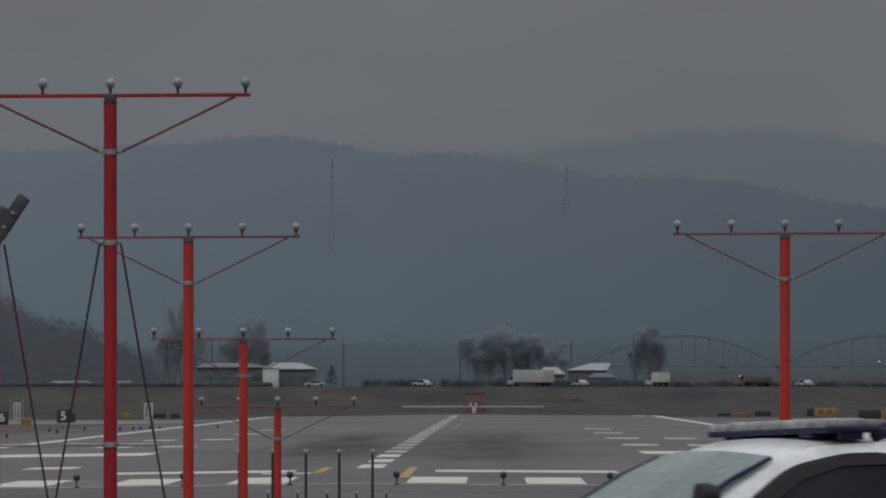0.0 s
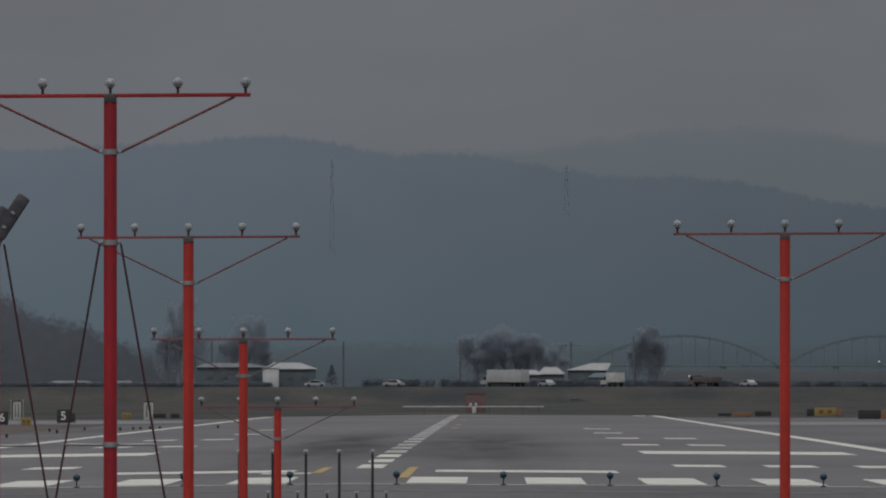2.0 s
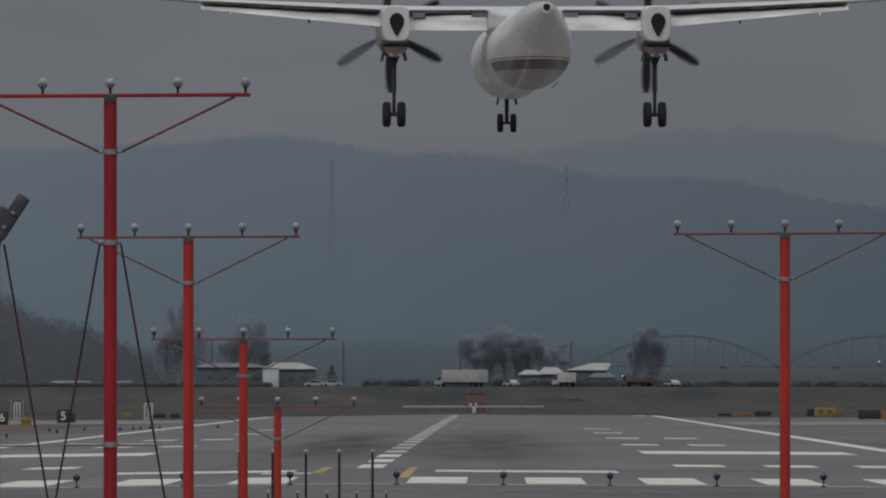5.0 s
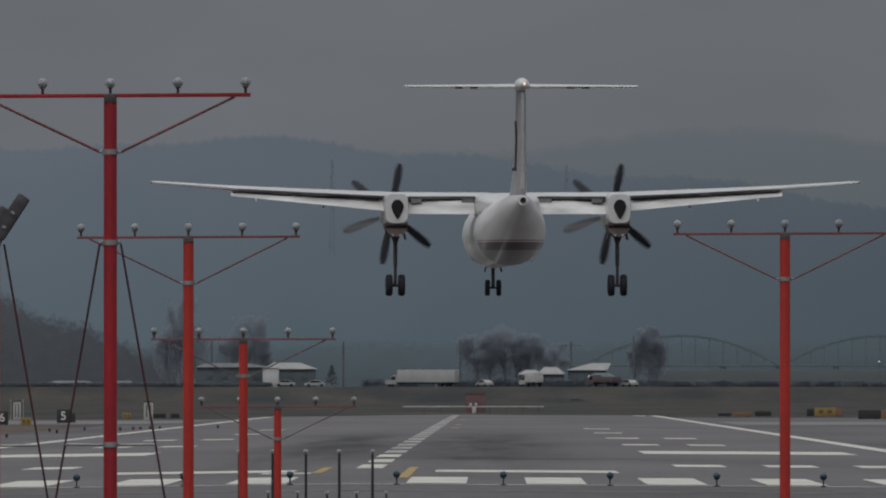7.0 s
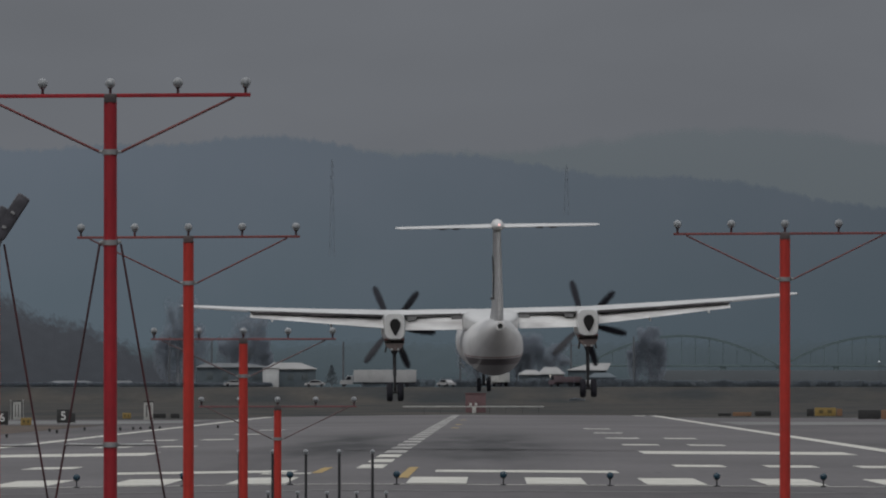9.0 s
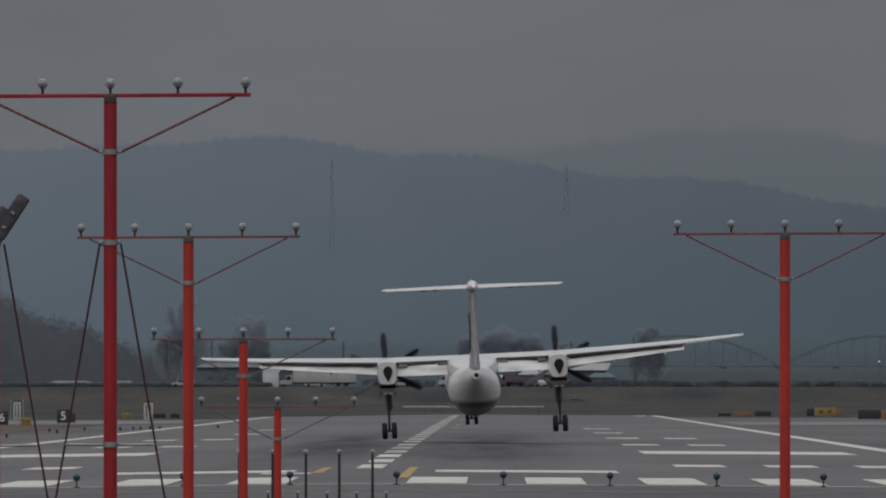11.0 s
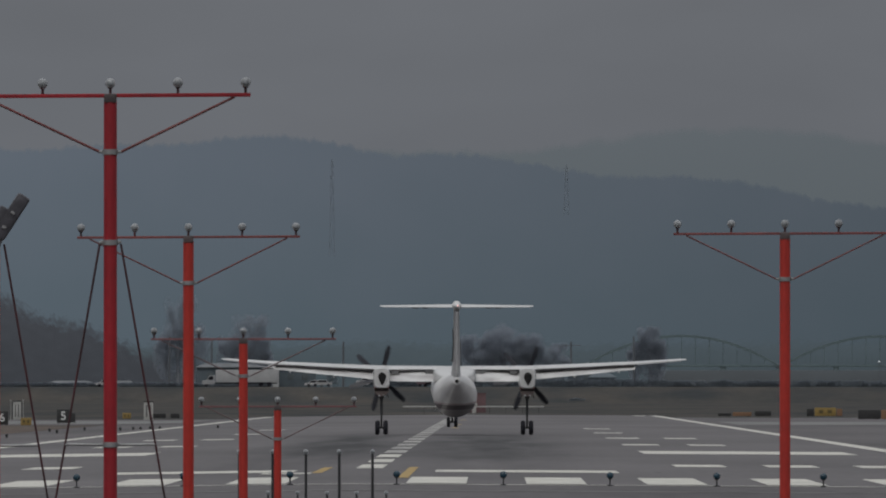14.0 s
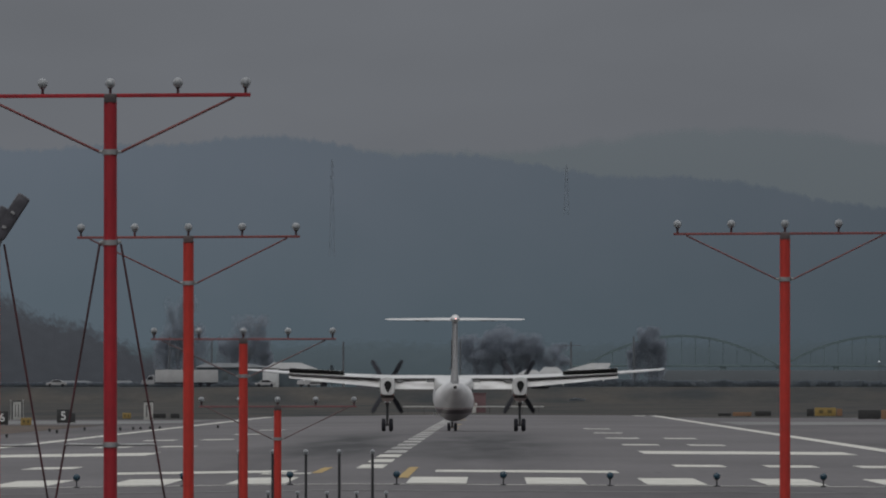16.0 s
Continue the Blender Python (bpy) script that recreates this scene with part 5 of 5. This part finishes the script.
hedge(-40, 480, 676, 3)

# a low bush on the levee's grass slope
bush_d = base_d(1022, 709)
bush_x = (1022 - 874.3) * bush_d / 37200.0
bush = thing("bush", pose(bush_x, bush_d, gz(bush_x, bush_d) - 0.06), "low dark bramble bush on the grass slope", "bush")
bm = bmesh.new()
for dx, hh in ((-1.1, 0.35), (-0.4, 0.5), (0.3, 0.45), (1.0, 0.3)):
    twig_mass(bm, random.Random(int(40 + dx * 10)), (dx, 0, hh * 0.5), (0.7, 0.5, hh * 0.6), 160, 0.14)
part("crown", bm, M_HEDGE, bush, smooth=False)
bm = bmesh.new()
for dx in (-0.9, -0.2, 0.6):
    tube(bm, (dx, 0, 0), (dx + 0.1, 0, 0.35), 0.03, 0.015, 6)
part("stem", bm, M_BARK, bush)

# ---- houses behind the levee ----
# siding and panes are lifted towards blue-grey, painting in haze
M_WALLD = mat("haze_blue_grey_siding", (0.11, 0.137, 0.155), (0.088, 0.11, 0.127), rough=0.8, scale=0.5, fine=6)
M_WALLW = mat("white_siding", (0.56, 0.57, 0.57), (0.48, 0.49, 0.49), rough=0.7, scale=0.5, fine=6)
M_ROOFW = mat("pale_metal_roof", (0.34, 0.34, 0.335), (0.28, 0.28, 0.275), rough=0.5, scale=0.4, fine=5)
M_PANE = mat("haze_lifted_window_pane", (0.1, 0.12, 0.13), rough=0.3)
M_ROOFD = mat("dull_grey_roof", (0.15, 0.16, 0.17), (0.11, 0.12, 0.128), rough=0.6, scale=0.4, fine=5)


def house(x0, x1, yroof, yeave, wall, d=4620.0, roof=None, label="low house with a pale metal roof behind the levee", windows=3, skew=0.5):
    k = d / 37200.0
    g = gz(0, d) - 0.06
    X0, X1 = (x0 - 874.3) * k, (x1 - 874.3) * k
    w = X1 - X0
    zr, ze = 2.65 + (693.3 - yroof) * k - g, 2.65 + (693.3 - yeave) * k - g
    th = thing("house", pose((X0 + X1) / 2, d, g), label, "house", "levee houses")
    bm = bmesh.new()
    box(bm, (0, 0, ze / 2), (w * 0.94, 7.0, ze), None, 0.02)
    body = part("wall", bm, wall, th)
    bm = bmesh.new()
    r0 = -w * 0.5 + w * skew * 0.5
    r1 = w * 0.5 - w * (1 - skew) * 0.5
    low = [(-w / 2, -4, ze), (w / 2, -4, ze), (w / 2, 4, ze), (-w / 2, 4, ze)]
    rid = [(r0, 0, zr), (r1, 0, zr)]
    L = [bm.verts.new(p) for p in low]
    B = [bm.verts.new((p[0], p[1], p[2] - 0.15)) for p in low]
    R_ = [bm.verts.new(p) for p in rid]
    bm.faces.new((L[0], L[1], R_[1], R_[0]))
    bm.faces.new((L[2], L[3], R_[0], R_[1]))
    bm.faces.new((L[1], L[2], R_[1]))
    bm.faces.new((L[3], L[0], R_[0]))
    for i in range(4):
        bm.faces.new((L[i], B[i], B[(i + 1) % 4], L[(i + 1) % 4]))
    bm.faces.new(B)
    part("roof", bm, roof or M_ROOFW, th, smooth=False)
    for i in range(windows):
        bm = bmesh.new()
        X = w * 0.8 * ((i + 0.5) / windows - 0.5)
        box(bm, (X, -3.52, ze * 0.55), (min(1.4, w / windows * 0.4), 0.08, ze * 0.35), None, 0.01)
        part("window", bm, M_PANE, body)
    return th


house(345, 480, 643, 650, M_WALLD, windows=4, skew=0.3, roof=M_ROOFD)
house(468, 562, 642, 653, M_WALLD, d=4612.0, windows=3, skew=0.35)
gx, gd, gg = far_px(479.5, 655, 4604.0)
gar = thing("garage", pose(gx, gd, gz(gx, gd) - 0.06), "white garage front beside a low house", "garage")
bm = bmesh.new()
box(bm, (0, 0, 2.05), (3.5, 3.0, 4.1), None, 0.03)
gw = part("wall", bm, M_WALLW, gar)
bm = bmesh.new()
box(bm, (0, -1.52, 1.5), (2.6, 0.06, 2.6), None, 0.02)
part("door", bm, M_WALLW, gw)
bm = bmesh.new()
box(bm, (0, 0, 4.15), (3.9, 3.4, 0.14), None, 0.02)
part("roof", bm, M_ROOFW, gar)
house(917, 958, 655, 663, M_WALLD, windows=2, skew=0.6)
house(952, 1000, 650, 662, M_WALLD, d=4628.0, windows=2, skew=0.45)
house(1003, 1075, 643, 655, M_WALLD, d=4635.0, windows=3, skew=1.2)
house(1040, 1092, 660, 668, M_WALLD, d=4590.0, windows=2, roof=M_WALLD)
house(70, 182, 674, 682, M_WALLD, d=4650.0, windows=4, skew=0.5, roof=M_ROOFD)
house(0, 62, 679, 686, M_WALLD, d=4650.0, windows=3, skew=0.5, roof=M_ROOFD)
house(190, 245, 674, 686, M_WALLD, d=4655.0, windows=2, skew=0.5, roof=M_ROOFD)

# utility poles
M_LAMPHEAD = glow("street_lamp_glow", (0.9, 0.95, 1.0), 0.3)
# pole wood lightened to blue-grey, so its haze is painted on
M_POLE = mat("haze_greyed_pole_wood", (0.13, 0.14, 0.155), (0.1, 0.108, 0.12), rough=0.9, scale=0.5, fine=5, bump=0.0)
for x, yt in ((608, 606), (375, 600), (300, 596), (1011, 606), (815, 604), (1122, 596)):
    d = 4640.0
    X, _, z = far_px(x, yt, d)
    g = gz(X, d) - 0.06
    th = thing("utility_pole", pose(X, d, g), "plain dark wooden utility pole", "utility pole", "utility poles")
    bm = bmesh.new()
    tube(bm, (0, 0, 0), (0, 0, z - g), 0.26, 0.2, 10)
    part("shaft", bm, M_POLE, th)
    bm = bmesh.new()
    tube(bm, (0, 0, z - g - 0.02), (0, 0, z - g + 0.1), 0.22, 0.12, 10)
    part("cap", bm, M_DARK, th)
    if x == 1011:
        bm = bmesh.new()
        box(bm, (0, -0.2, z - g - 0.7), (4.2, 0.15, 0.18), None, 0.02)
        part("crossarm", bm, M_POLE, th)

# a street lamp by the river
lx2, ld2, lz2 = far_px(1556, 641, 4640.0)
lamp_g = gz(lx2, ld2) - 0.06
street = thing("street_lamp", pose(lx2, ld2, lamp_g), "slim dark street lamp with a lit white head", "street lamp")
bm = bmesh.new()
tube(bm, (0, 0, 0), (0, 0, lz2 - lamp_g), 0.09, 0.06, 8)
part("post", bm, M_POLE, street)
bm = bmesh.new()
box(bm, (0, -0.3, lz2 - lamp_g + 0.1), (0.5, 0.8, 0.22), None, 0.05)
part("lamp_head", bm, M_LAMPHEAD, street)

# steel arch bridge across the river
# bridge and wall colours sit near the backdrop's, painting haze over both
M_BRIDGE = mat("haze_green_bridge_steel", (0.15, 0.197, 0.207), (0.132, 0.175, 0.185), rough=0.8, scale=0.2, fine=2, bump=0.0, spec=0.1)
M_PIER = mat("haze_blue_river_wall", (0.15, 0.17, 0.185), (0.115, 0.13, 0.14), rough=0.8, scale=0.03, fine=1, bump=0.0, grit=0.2)
BD = 4880.0
bk = BD / 37200.0
bridge = thing("arch_bridge", pose(0, BD, 3.69), "grey-green steel arch bridge lost in haze", "bridge")
deck_z = 2.65 + (693.3 - 648) * bk - 3.69
bm = bmesh.new()
box(bm, (px(1320, 0, BD)[0], 0, deck_z), (620 * bk, 3, 0.5), None, 0.05)
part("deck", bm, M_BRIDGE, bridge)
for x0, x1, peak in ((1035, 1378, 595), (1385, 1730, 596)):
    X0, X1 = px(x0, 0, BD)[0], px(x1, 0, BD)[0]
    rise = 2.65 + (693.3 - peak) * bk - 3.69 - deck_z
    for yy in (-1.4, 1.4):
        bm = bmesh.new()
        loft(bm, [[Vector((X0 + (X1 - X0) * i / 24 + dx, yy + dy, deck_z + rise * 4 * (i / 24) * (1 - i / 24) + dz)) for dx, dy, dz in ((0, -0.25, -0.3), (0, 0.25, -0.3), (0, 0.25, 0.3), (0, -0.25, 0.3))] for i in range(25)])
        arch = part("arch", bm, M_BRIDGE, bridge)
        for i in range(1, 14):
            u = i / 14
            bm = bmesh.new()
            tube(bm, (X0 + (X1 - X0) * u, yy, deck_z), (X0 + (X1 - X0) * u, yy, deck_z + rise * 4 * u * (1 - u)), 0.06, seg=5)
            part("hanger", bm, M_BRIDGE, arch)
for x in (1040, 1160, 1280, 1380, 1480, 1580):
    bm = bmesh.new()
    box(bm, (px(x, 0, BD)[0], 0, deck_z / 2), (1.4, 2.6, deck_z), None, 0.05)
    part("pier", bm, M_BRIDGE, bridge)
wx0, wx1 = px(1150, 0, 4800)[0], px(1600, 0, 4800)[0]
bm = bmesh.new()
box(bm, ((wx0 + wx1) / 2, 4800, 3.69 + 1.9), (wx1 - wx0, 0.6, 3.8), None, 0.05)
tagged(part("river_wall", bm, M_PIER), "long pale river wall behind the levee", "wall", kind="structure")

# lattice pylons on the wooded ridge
# pylon steel is paled towards the ridge: haze put into its colour
M_PYLON = mat("haze_paled_pylon_steel", (0.22, 0.25, 0.28), (0.18, 0.2, 0.23), rough=0.7, scale=0.5, fine=4, bump=0.0, spec=0.1)
for x, yt, yb in ((588, 282, 445), (1003, 292, 372)):
    X, zt = px(x, yt, 4945.0)
    zb = px(x, yb, 4945.0)[1]
    yy = MIDD - 34 + 30 * zb / (px(x, 262 if x < 700 else 300, MIDD)[1])
    th = thing("pylon", pose(X, yy, zb - 1.0), "faint lattice power pylon on the wooded ridge", "pylon", "ridge pylons")
    H_ = zt - zb + 1.0
    for s in (-1, 1):
        bm = bmesh.new()
        tube(bm, (s * 0.6, 0, 0), (s * 0.12, 0, H_), 0.06, 0.05, 5)
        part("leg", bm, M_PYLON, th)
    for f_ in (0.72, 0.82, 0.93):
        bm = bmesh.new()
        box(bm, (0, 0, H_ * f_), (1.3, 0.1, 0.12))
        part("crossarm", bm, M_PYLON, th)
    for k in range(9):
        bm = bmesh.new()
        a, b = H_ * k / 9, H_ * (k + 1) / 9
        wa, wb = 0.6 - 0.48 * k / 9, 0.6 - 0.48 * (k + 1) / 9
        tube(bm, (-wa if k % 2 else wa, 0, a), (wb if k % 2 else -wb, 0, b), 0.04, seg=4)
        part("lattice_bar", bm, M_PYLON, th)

# ---- traffic on the levee road ----
M_VAN = mat("white_vehicle_panel", (0.42, 0.42, 0.42), (0.35, 0.35, 0.35), rough=0.5, scale=0.5, fine=6, bump=0.0)
M_REDV = mat("dull_red_vehicle_paint", (0.12, 0.085, 0.095), rough=0.5, scale=0.5, fine=6, bump=0.0)
M_CABIN = mat("pale_truck_cab", (0.34, 0.345, 0.35), rough=0.4, scale=0.5, fine=6, bump=0.0)
M_HEAD = glow("headlamp", (1.0, 0.95, 0.85), 0.6)


def wheels(th, xs, r=0.36):
    for x in xs:
        for s in (-1, 1):
            bm = bmesh.new()
            lathe(bm, [(-0.12, r * 0.6), (-0.13, r * 0.9), (-0.08, r), (0.08, r), (0.13, r * 0.9), (0.12, r * 0.6)], "Y", (x, s * 0.8, r), 16)
            part("tyre", bm, M_TYRE, th)


def side_profile(name, pts, half, material, th, label=""):
    """A vehicle body from its outline in x and z, narrowed towards the top."""
    top = max(z for _, z in pts)
    bm = bmesh.new()
    loft(bm, [[Vector((x, y, z)) if i in (1, 2) else Vector((x * 0.985, y, z * 0.98)) for x, z in pts] for i, y in enumerate((-half, -half * 0.85, half * 0.85, half))])
    return part(name, bm, material, th, label)


def small_car(label, paint_m=None):
    th = thing("car", pose(0, ROAD, RZ), label, "car", "levee traffic")
    body = side_profile("body", [(-2.2, 0.35), (-2.25, 0.75), (-1.5, 0.88), (-0.7, 1.42), (0.8, 1.45), (1.6, 0.95), (2.2, 0.9), (2.25, 0.4)], 0.88, paint_m or M_VAN, th)
    for s in (-1, 1):
        bm = bmesh.new()
        loft(bm, [[Vector((x, s * yy, z)) for x, z in ((-1.2, 0.93), (-0.65, 1.34), (0.75, 1.37), (1.35, 0.97))] for yy in (0.8, 0.9)])
        part("side_window", bm, M_TINT, body)
        bm = bmesh.new()
        box(bm, (-2.22, s * 0.6, 0.66), (0.08, 0.3, 0.14), None, 0.02)
        part("headlight", bm, M_HEAD, body)
    wheels(th, (-1.4, 1.4), 0.33)
    return th


def box_truck(label, length, height, cab_m, box_m, lights=False):
    """Cab leads towards -x; the box's front end is at x = 0."""
    th = thing("truck", pose(0, ROAD, RZ), label, "truck", "levee traffic")
    bm = bmesh.new()
    box(bm, (length / 2, 0, 0.95 + height / 2), (length, 2.4, height), None, 0.04)
    part("cargo_box", bm, box_m, th)
    cab = side_profile("cab", [(-0.15, 0.5), (-2.9, 0.5), (-2.95, 1.3), (-1.9, 1.45), (-1.4, 2.35), (-0.15, 2.45)], 1.05, cab_m, th)
    for s in (-1, 1):
        bm = bmesh.new()
        loft(bm, [[Vector((x, s * yy, z)) for x, z in ((-1.75, 1.45), (-1.3, 2.2), (-0.5, 2.25), (-0.5, 1.45))] for yy in (1.0, 1.07)])
        part("side_window", bm, M_TINT, cab)
        if lights:
            bm = bmesh.new()
            ball(bm, (-2.6, s * 0.7, 2.3), 0.13, 8, 6)
            part("headlight", bm, M_HEAD, cab)
    bm = bmesh.new()
    box(bm, (length / 2 - 1, 0, 0.75), (length + 1.6, 1.0, 0.25), None, 0.03)
    part("chassis", bm, M_DARK, th)
    wheels(th, (-2.0, length * 0.72, length * 0.85), 0.48)
    return th


trailer = box_truck("white box trailer truck on the levee road", 13.6, 2.7, M_CABIN, M_VAN)
van = box_truck("pale square delivery van on the levee road", 3.7, 2.1, M_VAN, M_CAB)
flatbed = box_truck("dull red low truck with lit headlamps", 8.0, 1.2, M_REDV, M_REDV, True)
car_a = small_car("white saloon car on the levee road")
car_b = small_car("silver saloon car on the levee road")
car_c = small_car("pale saloon car on the levee road")
for x, yb_, d in ((1240, 676, 4575.0), (558, 684, 4566.0)):
    c = small_car("white parked car beside the levee road")
    c.matrix_world = pose((x - 874.3) * d / 37200.0, d, gz(0, d) - 0.04)


# ---- what moves ----
PLANE_ROWS = [
    (0.0, 1.9, 405.6, 24.7, 0.0, 0.0, 2.5), (1.0, 1.75, 468.0, 22.1, 0.0, 0.0, 2.5), (2.0, 1.6, 530.3, 19.5, 0.0, 0.0, 2.5), (3.0, 1.45, 592.6, 16.95, 0.0, 0.0, 2.6),
    (4.0, 1.28, 654.8, 14.32, 0.0, -0.04, 2.6), (4.2, 1.24, 667.2, 13.77, 0.0, 0.0, 2.6), (6.3, 0.68, 797.9, 8.36, -0.2, 0.0, 2.12), (6.5, 0.63, 810.5, 7.83, -0.06, 0.0, 2.16),
    (7.0, 0.5, 842.0, 6.48, 0.28, 0.0, 2.19), (7.5, 0.37, 873.5, 5.2, 0.68, 0.0, 2.24), (8.0, 0.24, 905.0, 4.1, 0.85, -0.26, 2.17), (8.5, 0.1, 936.5, 3.12, 1.13, -0.8, 1.92),
    (9.0, -0.09, 968.0, 2.29, 1.48, -1.18, 1.5), (10.0, -0.5, 1031.0, 1.15, 1.9, -2.0, 1.05), (11.5, -1.28, 1125.9, 0.21, 2.25, -2.66, 0.49), (12.0, -1.68, 1157.8, 0.19, 2.23, -1.04, 0.3),
    (12.5, -2.03, 1189.6, 0.13, 1.97, 0.0, 0.07), (13.0, -2.27, 1221.6, 0.05, 2.1, 0.2, 0.03), (13.5, -2.37, 1253.3, 0.0, 1.88, 0.04, 0.29), (14.0, -2.42, 1285.2, 0.02, 1.74, 0.04, 0.64),
    (14.5, -2.41, 1317.1, 0.02, 1.65, 0.1, 1.14), (15.0, -2.47, 1349.0, -0.04, 1.49, -0.1, 1.45), (15.5, -2.6, 1381.0, -0.16, 1.39, 0.0, 1.27), (15.9, -2.69, 1406.6, -0.39, 1.36, 0.0, 0.62), (16.0, -2.71, 1413.0, -0.44, 1.35, 0.0, 0.48)]
# propeller phase, degrees of a 60-degree blade spacing
PHASE_L = [(0, 0), (4.0, 10), (6.3, 42), (6.5, 38), (7.0, 10), (7.5, 48), (8.0, 27), (8.5, 2), (9.0, 38), (11.5, 2), (12.0, 46), (12.5, 10), (13.0, 28), (13.5, 52), (14.0, 14), (15.0, 46), (15.5, 58), (16.0, 30)]
PHASE_R = [(0, 0), (4.0, 10), (6.3, 50), (6.5, 48), (7.0, 11), (7.5, 50), (8.0, 28), (8.5, 1), (9.0, 45), (11.5, 2), (12.0, 24), (12.5, 12), (13.0, 27), (13.5, 2), (14.0, 20), (15.0, 30), (16.0, 30)]


def prop_rows(phase, s):
    rows, total = [], phase[0][1]
    for (t0, a0), (t1, a1) in zip(phase, phase[1:]):
        n = round((t1 - t0) * FPS)
        want = 80.0 * n
        turn = want + ((a1 - (total + want)) + 30) % 60 - 30
        for i in range(n):
            rows.append((t0 + i / FPS, pose(s * 4.45, 5.0, 3.3, 0, total + turn * i / n, 0)))
        total += turn
    rows.append((phase[-1][0], pose(s * 4.45, 5.0, 3.3, 0, total, 0)))
    return rows


def drive(ob, track, z=None, d=None, shift=0.0):
    """Along the levee road, by pixel x in the camera's view at given seconds."""
    d = d or ROAD
    view_yaw = [(650, 0), (671, 4), (704, 21), (730, 37), (816, 56), (912, 60)]      # yaw fitted to apparent lengths in the camera's view; the road stays straight
    walk(ob, [(t, pose((x - 874.3) * d / 37200.0 + shift, d, RZ + 0.02, 0, 0, -ramp(view_yaw, x))) for t, x in track])


def motions():
    walk(plane, [(t, pose(x, y, z, rx, ry, rz)) for t, x, y, z, rx, ry, rz in PLANE_ROWS])
    for s, truck in trucks:
        walk(truck, [(t, pose(s * 4.45, 0, up)) for t, up in ((0, 0), (14.8, 0), (15.0, 0.02), (15.5, 0.14), (15.9, 0.37), (16.0, 0.42))])
    for s, sp in spoilers:
        walk(sp, [(t, pose(s * 9.2, 0.78, 4.285, -a, -s * 3.2, 0)) for t, a in ((0, -9), (15.3, -9), (15.62, -8), (15.85, 28), (16.0, 33))])
    for (s, prop), phase in zip(props, (PHASE_L, PHASE_R)):
        walk(prop, prop_rows(phase, s))
    ts = [0, 1 / 30, 2 / 30] + [0.1 * i for i in range(1, 11)] + [2, 4, 8, 12, 15, 16]
    walk(car, [(t, pose(1.5525 - 13.25 * t, 113.8 - 6.18 * t, 0.535, 0, 0, 115)) for t in ts])
    drive(trailer, [(0, 917), (1, 893), (2, 870), (3, 848), (4, 823), (6.3, 737), (7, 707), (8, 671), (9, 626), (11.5, 494), (12, 471), (12.5, 450), (13, 429), (14, 382), (15, 330), (16, 275)])
    drive(van, [(0, 1162), (1, 1122), (2, 1082), (3, 1050), (4, 1022), (6.3, 960), (7, 938), (8, 910), (9, 878), (11.5, 775), (14, 655), (16, 550)], d=4556.0)
    drive(flatbed, [(0, 1325), (1, 1278), (2, 1236), (3, 1192), (4, 1150), (6.3, 1080), (7, 1058), (8, 1026), (9, 990), (11.5, 880), (14, 760), (16, 660)])
    drive(car_a, [(0, 748), (1, 725), (2, 697), (3, 660), (4, 625), (6.3, 535), (8, 460), (11.5, 300), (16, 100)], d=4548.0)
    drive(car_b, [(0, 1027), (1, 990), (2, 968), (3, 943), (4, 920), (6.3, 880), (7, 858), (8, 824), (9, 790), (11.5, 690), (14, 570), (16, 470)], d=4548.0)
    drive(car_c, [(0, 1425), (1, 1372), (2, 1325), (3, 1282), (4, 1232), (6.3, 1142), (7, 1115), (8, 1080), (9, 1040), (11.5, 930), (14, 810), (16, 710)], d=4548.0)


motions()
